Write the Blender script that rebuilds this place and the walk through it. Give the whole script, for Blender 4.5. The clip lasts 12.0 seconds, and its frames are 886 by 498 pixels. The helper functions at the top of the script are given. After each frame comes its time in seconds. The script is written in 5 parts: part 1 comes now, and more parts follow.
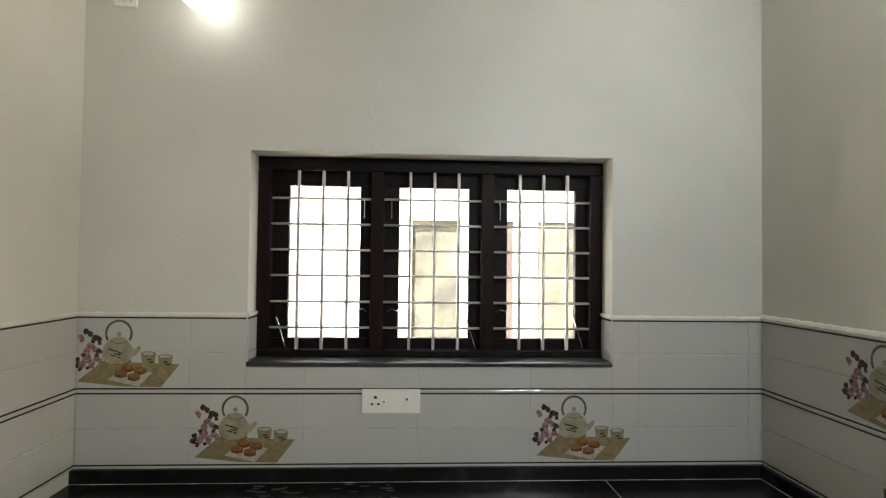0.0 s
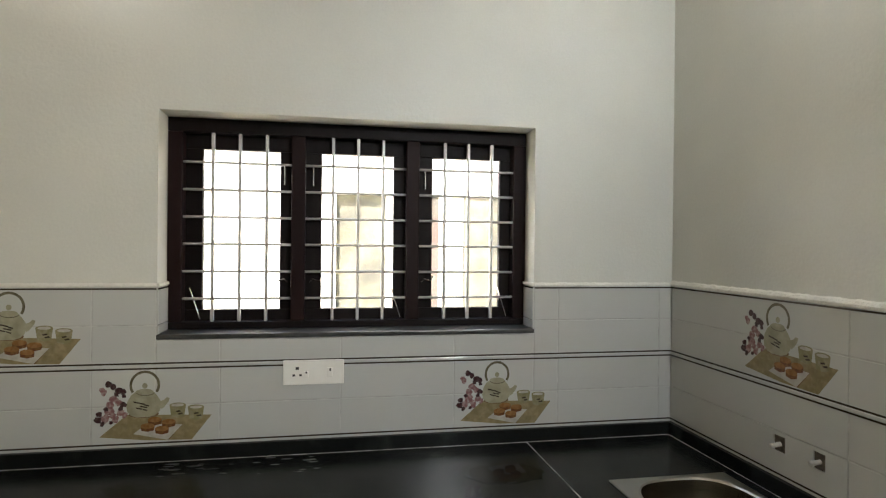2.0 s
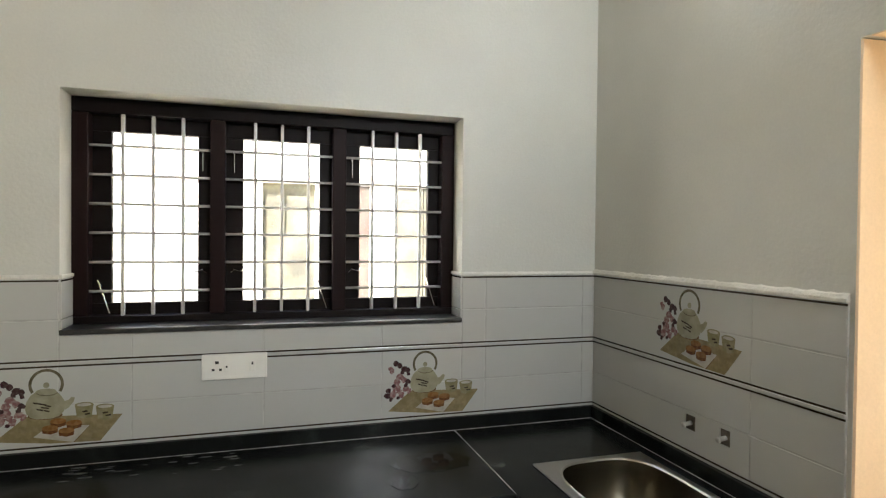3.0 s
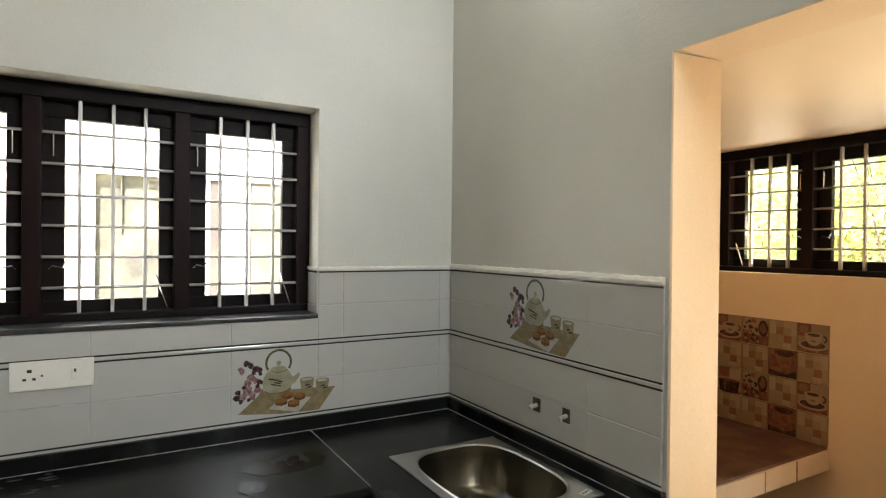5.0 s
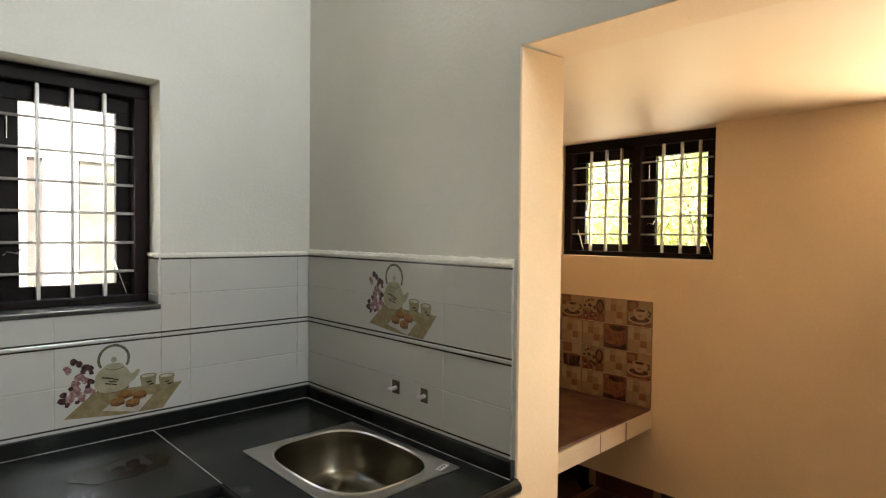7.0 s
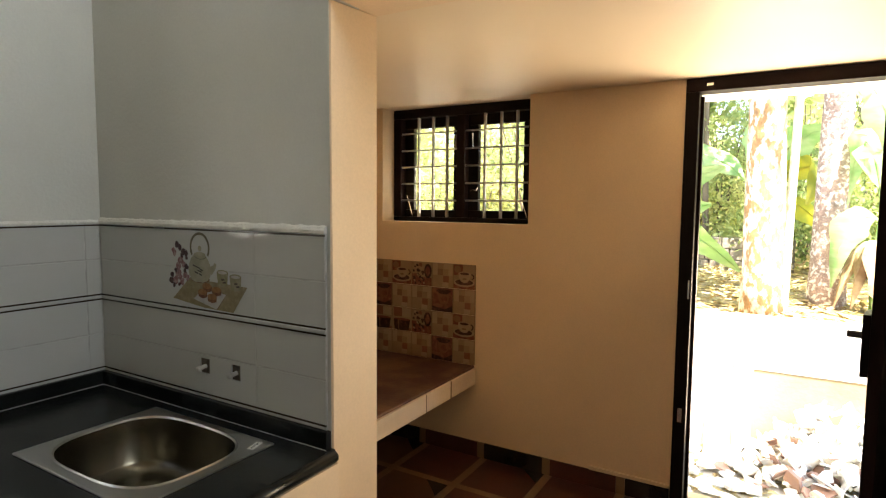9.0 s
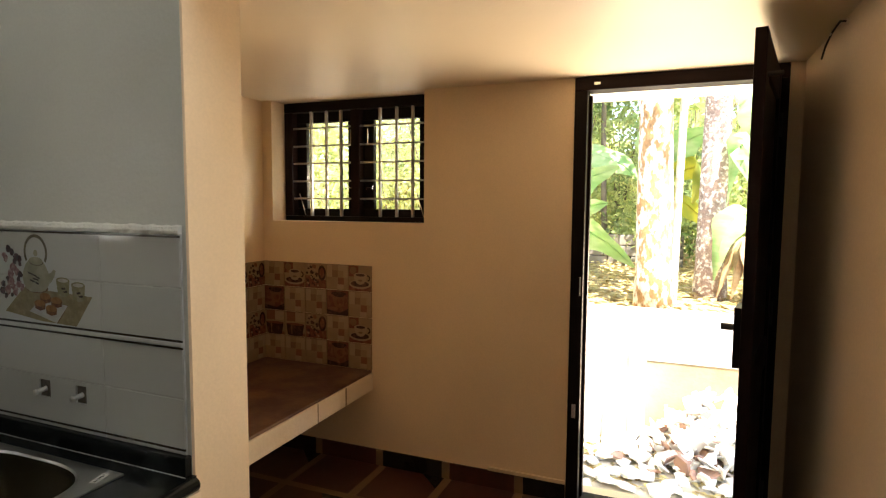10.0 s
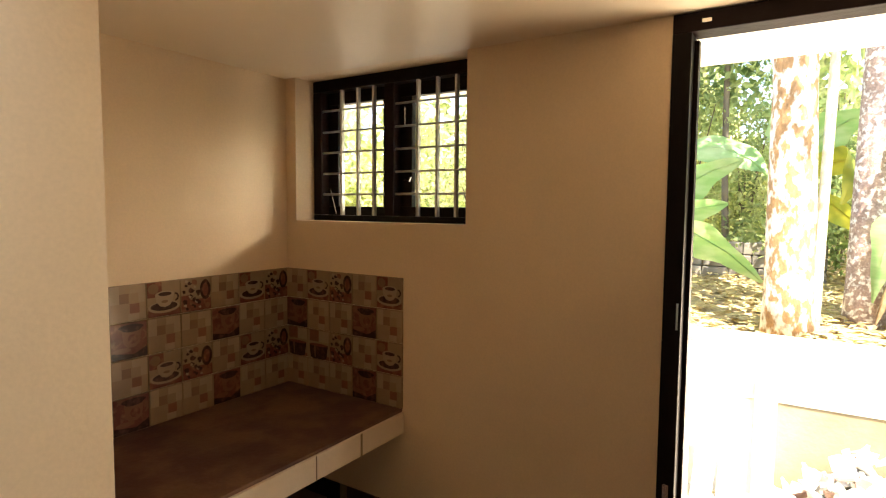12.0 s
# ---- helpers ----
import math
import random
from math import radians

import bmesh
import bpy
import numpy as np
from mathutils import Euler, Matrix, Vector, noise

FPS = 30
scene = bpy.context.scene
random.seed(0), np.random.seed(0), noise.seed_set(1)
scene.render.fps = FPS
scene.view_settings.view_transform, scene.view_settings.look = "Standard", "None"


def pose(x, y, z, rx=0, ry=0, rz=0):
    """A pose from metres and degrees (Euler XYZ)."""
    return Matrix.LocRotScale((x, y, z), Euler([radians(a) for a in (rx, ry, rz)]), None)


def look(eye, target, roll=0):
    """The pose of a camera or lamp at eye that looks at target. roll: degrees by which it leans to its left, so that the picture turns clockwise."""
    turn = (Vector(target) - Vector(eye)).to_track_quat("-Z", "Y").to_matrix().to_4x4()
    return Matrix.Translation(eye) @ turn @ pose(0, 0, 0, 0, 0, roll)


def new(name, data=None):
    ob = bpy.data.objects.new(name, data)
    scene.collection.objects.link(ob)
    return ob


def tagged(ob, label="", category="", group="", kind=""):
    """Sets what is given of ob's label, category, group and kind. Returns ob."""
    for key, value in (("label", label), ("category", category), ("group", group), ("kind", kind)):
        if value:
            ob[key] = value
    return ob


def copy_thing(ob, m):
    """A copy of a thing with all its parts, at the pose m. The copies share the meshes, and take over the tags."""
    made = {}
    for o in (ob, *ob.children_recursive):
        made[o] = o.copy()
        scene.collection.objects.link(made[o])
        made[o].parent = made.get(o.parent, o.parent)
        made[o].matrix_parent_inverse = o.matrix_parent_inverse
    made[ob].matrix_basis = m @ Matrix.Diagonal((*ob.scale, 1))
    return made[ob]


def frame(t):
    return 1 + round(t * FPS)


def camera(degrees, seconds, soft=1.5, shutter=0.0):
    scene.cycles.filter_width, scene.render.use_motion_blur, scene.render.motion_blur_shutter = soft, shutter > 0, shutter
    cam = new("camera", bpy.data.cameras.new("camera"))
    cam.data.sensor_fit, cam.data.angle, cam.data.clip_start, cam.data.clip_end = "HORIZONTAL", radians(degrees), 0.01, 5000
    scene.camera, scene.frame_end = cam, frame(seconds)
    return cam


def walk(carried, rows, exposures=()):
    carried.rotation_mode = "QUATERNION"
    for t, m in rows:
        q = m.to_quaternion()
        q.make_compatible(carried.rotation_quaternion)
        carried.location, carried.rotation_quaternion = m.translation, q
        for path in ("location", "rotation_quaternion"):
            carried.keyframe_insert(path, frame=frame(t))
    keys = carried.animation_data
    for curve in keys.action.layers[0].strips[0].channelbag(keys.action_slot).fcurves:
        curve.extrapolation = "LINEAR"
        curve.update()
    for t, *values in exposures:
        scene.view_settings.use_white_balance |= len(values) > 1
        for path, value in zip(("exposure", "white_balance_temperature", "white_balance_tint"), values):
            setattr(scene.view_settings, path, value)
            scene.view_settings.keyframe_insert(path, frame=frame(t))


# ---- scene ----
cam = camera(75.8, 12.0, soft=1.2)
PATH = [
    (0, (-1.486, -2.34, 1.744), (-1.377, -0.344, 1.798), 0.7),
    (0.5, (-1.483, -2.334, 1.711), (-1.343, -0.339, 1.738), 0.6),
    (1, (-1.484, -2.328, 1.694), (-1.297, -0.336, 1.707), 0.6),
    (1.5, (-1.471, -2.324, 1.682), (-1.216, -0.34, 1.689), 0.6),
    (2, (-1.475, -2.317, 1.685), (-1.11, -0.351, 1.68), 0.6),
    (2.5, (-1.454, -2.314, 1.678), (-0.979, -0.371, 1.67), 0.6),
    (3, (-1.44, -2.309, 1.674), (-0.855, -0.396, 1.644), 0.6),
    (5, (-1.396, -2.315, 1.632), (-0.388, -0.588, 1.621), 0.6),
    (5.5, (-1.388, -2.317, 1.638), (-0.288, -0.647, 1.613), 0.7),
    (6, (-1.385, -2.315, 1.637), (-0.199, -0.705, 1.605), 0.7),
    (6.5, (-1.382, -2.316, 1.634), (-0.104, -0.778, 1.594), 0.7),
    (7, (-1.381, -2.324, 1.621), (0.007, -0.884, 1.571), 0.6),
    (9, (-1.283, -2.368, 1.617), (0.435, -1.357, 1.457), 0.5),
    (9.5, (-1.237, -2.385, 1.615), (0.549, -1.495, 1.479), 0.5),
    (10, (-1.138, -2.413, 1.61), (0.712, -1.67, 1.451), 0.4),
    (10.5, (-1.013, -2.412, 1.582), (0.858, -1.727, 1.408), 0.4),
    (11, (-0.833, -2.376, 1.566), (1.034, -1.671, 1.432), 0.4),
    (11.5, (-0.608, -2.338, 1.579), (1.211, -1.517, 1.453), 0.5),
    (12, (-0.371, -2.368, 1.574), (1.308, -1.292, 1.428), 0.5),
]

# ---- light ----
EXPO = [(0.0, 3.13, 6500, 10), (3.0, 3.4, 6500, 10), (5.5, 3.40, 6500, 10), (7.0, 3.37, 6500, 10), (9.0, 2.86, 6500, 10), (10.0, 2.70, 6500, 10), (11.0, 2.68, 6500, 10), (12.0, 2.52, 6500, 10)]
walk(cam, [(t, look(eye, target, roll)) for t, eye, target, roll in PATH], EXPO)

SUN_EL, SUN_AZ = 60.0, 228.0
world = bpy.data.worlds.new("world")
scene.world = world
world.use_nodes = True
wn = world.node_tree
sky = wn.nodes.new("ShaderNodeTexSky")
sky.sky_type = "NISHITA"
sky.sun_disc = False
sky.sun_elevation, sky.sun_rotation = radians(SUN_EL), radians(SUN_AZ)
bg = wn.nodes["Background"]
bg.inputs["Strength"].default_value = 0.15
wn.links.new(sky.outputs[0], bg.inputs[0])


def lamp(name, kind, m, energy, color=(1, 1, 1), **kw):
    d = bpy.data.lights.new(name, kind)
    d.energy, d.color = energy, color
    for k, v in kw.items():
        setattr(d, k, v)
    ob = new(name, d)
    ob.matrix_world = m
    return ob


# azimuth measured from +y towards +x
sun_dir = Vector((math.sin(radians(SUN_AZ)) * math.cos(radians(SUN_EL)), math.cos(radians(SUN_AZ)) * math.cos(radians(SUN_EL)), math.sin(radians(SUN_EL))))
lamp("sun", "SUN", look(sun_dir * 20, (0, 0, 0)), 5.0, (1.0, 0.95, 0.86), angle=radians(0.5))
lamp("door_daylight", "AREA", look((2.10, -2.40, 0.95), (1.2, -2.2, 1.90)), 6.8, (1.0, 0.79, 0.55), shape="RECTANGLE", size=0.7, size_y=1.3)
lamp("utility_window_daylight", "AREA", look((2.24, -0.54, 1.80), (1.20, -0.10, 1.40)), 0.20, (1.0, 0.86, 0.62), shape="RECTANGLE", size=0.16, size_y=0.12, spread=radians(60))
# Fill lamp added high behind the camera; the south wall has no opening.
lamp("south_fill", "AREA", look((-0.42, -3.86, 2.75), (-1.5, 0, 1.6)), 2.1, (0.93, 0.98, 1.0), shape="RECTANGLE", size=0.9, size_y=0.6, spread=radians(80))


# ---- materials ----
def mat(name, color, rough=0.5, metal=0.0, vary=0.0, scale=8.0, fine=0.0, fine_scale=200.0, bump=0.0, bump_scale=60.0,
        color_b=None, blend=(0.4, 0.6), coat=0.0, spec=0.5, rnd=0.0, rough_vary=0.0, stretch=(1, 1, 1)):
    m = bpy.data.materials.new(name)
    m.use_nodes = True
    nt = m.node_tree
    b = nt.nodes["Principled BSDF"]
    b.inputs["Base Color"].default_value = (*color, 1)
    b.inputs["Roughness"].default_value = rough
    b.inputs["Metallic"].default_value = metal
    b.inputs["Coat Weight"].default_value = coat
    b.inputs["Specular IOR Level"].default_value = spec
    geo = nt.nodes.new("ShaderNodeNewGeometry")
    mp = nt.nodes.new("ShaderNodeMapping")
    mp.inputs["Scale"].default_value = stretch
    nt.links.new(geo.outputs["Position"], mp.inputs[0])

    def noise_tex(s, detail=6):
        n = nt.nodes.new("ShaderNodeTexNoise")
        n.inputs["Scale"].default_value = s
        n.inputs["Detail"].default_value = detail
        nt.links.new(mp.outputs[0], n.inputs["Vector"])
        return n

    def ramp(src, lo, hi, a, c):
        r = nt.nodes.new("ShaderNodeMapRange")
        r.inputs[1].default_value, r.inputs[2].default_value = lo, hi
        r.inputs[3].default_value, r.inputs[4].default_value = a, c
        nt.links.new(src, r.inputs[0])
        return r.outputs[0]

    col = None
    if color_b is not None:
        n = noise_tex(scale)
        mx = nt.nodes.new("ShaderNodeMix")
        mx.data_type = "RGBA"
        mx.inputs[6].default_value, mx.inputs[7].default_value = (*color, 1), (*color_b, 1)
        nt.links.new(ramp(n.outputs[0], blend[0], blend[1], 0, 1), mx.inputs[0])
        col = mx.outputs[2]

    def scale_value(col, fac):
        h = nt.nodes.new("ShaderNodeHueSaturation")
        h.inputs["Color"].default_value = (*color, 1)
        if col is not None:
            nt.links.new(col, h.inputs["Color"])
        nt.links.new(fac, h.inputs["Value"])
        return h.outputs[0]
    if vary:
        col = scale_value(col, ramp(noise_tex(scale * 0.7, 4).outputs[0], 0.3, 0.7, 1 - vary, 1 + vary))
    if fine:
        col = scale_value(col, ramp(noise_tex(fine_scale, 3).outputs[0], 0.3, 0.7, 1 - fine, 1 + fine))
    if rnd:
        oi = nt.nodes.new("ShaderNodeObjectInfo")
        col = scale_value(col, ramp(oi.outputs["Random"], 0, 1, 1 - rnd, 1 + rnd))
    if col is not None:
        nt.links.new(col, b.inputs["Base Color"])
    if rough_vary:
        nt.links.new(ramp(noise_tex(scale * 1.7, 5).outputs[0], 0.35, 0.65, max(0.02, rough - rough_vary), rough + rough_vary), b.inputs["Roughness"])
    if bump:
        bp = nt.nodes.new("ShaderNodeBump")
        bp.inputs["Strength"].default_value = bump
        bp.inputs["Distance"].default_value = 0.01
        nt.links.new(noise_tex(bump_scale, 5).outputs[0], bp.inputs["Height"])
        nt.links.new(bp.outputs[0], b.inputs["Normal"])
    return m


def emit(name, color, strength):
    m = bpy.data.materials.new(name)
    m.use_nodes = True
    b = m.node_tree.nodes["Principled BSDF"]
    b.inputs["Base Color"].default_value = (*color, 1)
    b.inputs["Emission Color"].default_value = (*color, 1)
    b.inputs["Emission Strength"].default_value = strength
    return m


M_WALL = mat("kitchen_plaster", (0.575, 0.575, 0.53), 0.42, vary=0.06, scale=2.2, fine=0.025, fine_scale=120, bump=0.14, bump_scale=70)
M_CREAM = mat("cream_plaster", (0.80, 0.62, 0.42), 0.5, vary=0.055, scale=2.5, fine=0.03, fine_scale=120, bump=0.07, bump_scale=70)
M_CEIL = mat("ceiling_paint", (0.80, 0.66, 0.48), 0.45, vary=0.03, scale=2.0, bump=0.08, bump_scale=60)
M_TILE = mat("glazed_white_tile", (0.475, 0.48, 0.46), 0.10, vary=0.02, scale=5, bump=0.015, bump_scale=12, rnd=0.02, rough_vary=0.03)
M_LINE = mat("brown_tile_line", (0.035, 0.028, 0.018), 0.2, vary=0.2, scale=30)
M_GROUT = mat("grout", (0.42, 0.42, 0.40), 0.85, vary=0.2, scale=30, bump=0.2)
M_BEAD = mat("cement_bead", (0.66, 0.65, 0.60), 0.6, vary=0.08, scale=14, bump=0.8, bump_scale=60)
M_GRANITE = mat("black_granite", (0.009, 0.010, 0.0095), 0.22, vary=0.3, scale=6, fine=0.5, fine_scale=500, color_b=(0.026, 0.029, 0.027), blend=(0.52, 0.75), spec=0.13, rough_vary=0.04, bump=0.004, bump_scale=8)
# The sink's steel, darkened: shade inside the bowl is put into the colour.
M_BOWL = mat("shaded_steel_bowl", (0.15, 0.135, 0.10), 0.27, metal=1.0, vary=0.05, scale=7)
M_STEEL = mat("brushed_steel", (0.46, 0.45, 0.42), 0.30, metal=1.0, vary=0.05, scale=10)
M_WOOD = mat("dark_brown_paint", (0.007, 0.004, 0.0035), 0.5, spec=0.12, vary=0.3, scale=9, bump=0.15, bump_scale=40, stretch=(1, 1, 0.2))
M_RED = mat("red_brown_paint", (0.011, 0.0040, 0.0037), 0.5, spec=0.12, vary=0.25, scale=8, bump=0.12, bump_scale=40, stretch=(1, 1, 0.2))
M_BAR = mat("grey_bar_paint", (0.52, 0.51, 0.49), 0.42, metal=0.25, vary=0.12, scale=40, bump=0.1)
M_PLASTIC = mat("white_plastic", (0.78, 0.77, 0.72), 0.3, vary=0.03, scale=20)
M_DARK = mat("dark_slot", (0.02, 0.02, 0.02), 0.6)
M_CAVITY = mat("rough_cement_hole", (0.11, 0.095, 0.075), 0.95, vary=0.4, scale=60, bump=0.8)
M_PIPE = mat("dusty_pipe_plastic", (0.40, 0.385, 0.35), 0.5, vary=0.15, scale=60)
M_CHROME = mat("chrome", (0.7, 0.7, 0.7), 0.18, metal=1.0)
M_SLAB = mat("dusty_red_oxide", (0.08, 0.027, 0.019), 0.6, color_b=(0.14, 0.07, 0.038), scale=7, vary=0.2, fine=0.1, fine_scale=90, bump=0.2, bump_scale=50)
M_EDGE = mat("edge_plaster", (0.74, 0.60, 0.42), 0.7, vary=0.06, scale=9, bump=0.3, bump_scale=50)

m = bpy.data.materials.new("clear_glass")
m.use_nodes = True
b = m.node_tree.nodes["Principled BSDF"]
b.inputs["Base Color"].default_value = (1, 1, 1, 1)
b.inputs["Roughness"].default_value = 0.0
b.inputs["IOR"].default_value = 1.1
b.inputs["Transmission Weight"].default_value = 1.0
M_GLASS = m


# ---- mesh helpers ----
def box(bm, x0, y0, z0, x1, y1, z1, bevel=0.0):
    x0, x1, y0, y1, z0, z1 = min(x0, x1), max(x0, x1), min(y0, y1), max(y0, y1), min(z0, z1), max(z0, z1)
    vs = [bm.verts.new((x, y, z)) for z in (z0, z1) for x, y in ((x0, y0), (x1, y0), (x1, y1), (x0, y1))]
    fs = [bm.faces.new([vs[i] for i in f]) for f in ((3, 2, 1, 0), (4, 5, 6, 7), (0, 1, 5, 4), (1, 2, 6, 5), (2, 3, 7, 6), (3, 0, 4, 7))]
    if bevel:
        es = {e for f in fs for e in f.edges}
        bmesh.ops.bevel(bm, geom=list(es), offset=bevel, segments=2, affect="EDGES", profile=0.6)
    return bm


def tube(bm, pts, r, n=8, cap=True):
    """A round bar along points; r a number or one number a point."""
    rs = r if isinstance(r, (list, tuple)) else [r] * len(pts)
    pts = [Vector(p) for p in pts]
    rings = []
    up = Vector((0.13, 0.21, 0.97))
    for i, p in enumerate(pts):
        d = (pts[min(i + 1, len(pts) - 1)] - pts[max(i - 1, 0)]).normalized()
        ref = up if abs(d.dot(up)) < 0.95 else Vector((1, 0.1, 0))
        a = d.cross(ref).normalized()
        c = d.cross(a).normalized()
        rings.append([bm.verts.new(p + (a * math.cos(2 * math.pi * k / n) + c * math.sin(2 * math.pi * k / n)) * rs[i]) for k in range(n)])
    for q, w in zip(rings, rings[1:]):
        for k in range(n):
            bm.faces.new((q[k], q[(k + 1) % n], w[(k + 1) % n], w[k]))
    if cap:
        bm.faces.new(rings[0][::-1]), bm.faces.new(rings[-1])
    return bm


def finish(name, bm, material, smooth=False):
    bmesh.ops.recalc_face_normals(bm, faces=bm.faces[:])
    me = bpy.data.meshes.new(name)
    bm.to_mesh(me)
    bm.free()
    me.materials.append(material)
    if smooth:
        for p in me.polygons:
            p.use_smooth = True
    return new(name, me)


def part(name, bm, material, parent, label="", smooth=False, kind=""):
    ob = finish(name, bm, material, smooth)
    ob.parent = parent
    return tagged(ob, label, kind=kind)


def thing(name, label, category, group="", at=(0, 0, 0)):
    ob = new(name)
    ob.location = at
    ob.empty_display_size = 0.1
    return tagged(ob, label, category, group)


def B(*a, bevel=0.0):
    return box(bmesh.new(), *a, bevel=bevel)


def T(pts, r, n=8):
    return tube(bmesh.new(), pts, r, n)


def structure(name, bm, material, label="", category=""):
    return tagged(finish(name, bm, material), label, category, kind="structure")


# ---- plan ----
FZ = 0.12                      # floor
KW, KS, KH = -2.81, -3.9, 3.2  # kitchen: west wall, south wall, ceiling
TE = -1.211                    # where the tiles of the east wall end
EY = -1.2235                   # where its plaster ends
JY = -1.252                    # where the east wall ends
UX, UN, US, UZ = 1.648, -0.127, -2.905, 2.208  # utility: east wall, north wall, south wall, ceiling
WX0, WX1, WZ0, WZ1 = -2.145, -0.648, 1.325, 2.199
VY0, VY1, VZ0, VZ1 = -0.195, -1.183, 1.502, 2.208
DY0, DY1 = -1.964, -2.85

# ---- kitchen shell ----
bm = bmesh.new()
box(bm, KW - 0.23, 0, -0.2, WX0, 0.23, KH + 0.15)
box(bm, WX1, 0, -0.2, 0.23, 0.23, KH + 0.15)
box(bm, WX0, 0, -0.2, WX1, 0.23, WZ0)
box(bm, WX0, 0, WZ1, WX1, 0.23, KH + 0.15)
structure("wall_north", bm, M_WALL, "cream-grey painted plaster wall with a wide window", "wall")
structure("wall_west", B(KW - 0.23, KS - 0.2, -0.2, KW, 0, KH + 0.15), M_WALL, "plain cream-grey painted plaster wall", "wall")
structure("wall_south", B(KW - 0.23, KS - 0.23, -0.2, 0.23, KS, KH + 0.15), M_WALL, "plain cream-grey painted plaster wall", "wall")
bm = bmesh.new()
box(bm, 0, EY, -0.2, 0.12, 0, KH + 0.15)
box(bm, 0, US, 2.202, 0.12, EY, KH + 0.15)
box(bm, 0, KS, -0.2, 0.12, US - 0.004, KH + 0.15)
structure("wall_east", bm, M_WALL, "cream-grey painted wall that ends at the opening to the work area", "wall")
bm = bmesh.new()
box(bm, 0.1205, EY, -0.2, 0.1905, 0, 2.6)
prism = [[bm.verts.new(p) for p in ((0.0005, EY - 0.0005, z), (w, EY - 0.005, z), (0.190, JY, z), (0.190, EY - 0.0005, z))] for z, w in ((-0.2, 0.006), (1.3, 0.006), (2.198, 0.004))]
for lo, hi in zip(prism, prism[1:]):
    for k in range(4):
        bm.faces.new((lo[k], lo[(k + 1) % 4], hi[(k + 1) % 4], hi[k]))
bm.faces.new(prism[0]), bm.faces.new(prism[-1])
box(bm, 0.0005, US, 2.198, 0.190, JY, 2.2015)
box(bm, 0.1205, US, 2.2015, 0.1905, EY, 2.6)
structure("wall_jamb", bm, M_CREAM, "peach cream plastered jamb and head of the opening", "wall")
structure("ceiling", B(KW, KS, KH, 0, 0, KH + 0.15), M_CEIL, "plain painted kitchen ceiling", "ceiling")
structure("floor", B(KW, KS, -0.05, UX, 0, FZ - 0.008), M_GROUT, "cement bed below the floor tiles", "floor")

# ---- utility shell ----
bm = bmesh.new()
box(bm, 0.1905, UN, -0.2, UX + 0.23, 0.1, 2.6)
structure("wall_utility_north", bm, M_CREAM, "peach cream plastered wall above the work slab", "wall")
bm = bmesh.new()
XO = UX + 0.23
box(bm, UX, UN, -0.2, XO, VY0, 2.6)
box(bm, UX, VY0, -0.2, XO, VY1, VZ0)
box(bm, UX, VY0, UZ, XO, VY1, 2.6)
box(bm, UX, VY1, -0.2, XO, DY0, 2.6)
box(bm, UX, DY0, UZ, XO, DY1, 2.6)
box(bm, UX, DY0, -0.2, XO, DY1, FZ - 0.01)
box(bm, UX, DY1, -0.2, XO, US - 0.23, 2.6)
structure("wall_utility_east", bm, M_CREAM, "peach cream plastered wall with a barred window and the outer door", "wall")
structure("wall_utility_south", B(0.12, US - 0.23, -0.2, UX, US, 2.6), M_CREAM, "peach cream plastered wall behind the open door", "wall")
structure("ceiling_utility", B(0.1905, US, UZ, UX, UN, UZ + 0.15), M_CEIL, "low cream painted slab over the work area", "ceiling")


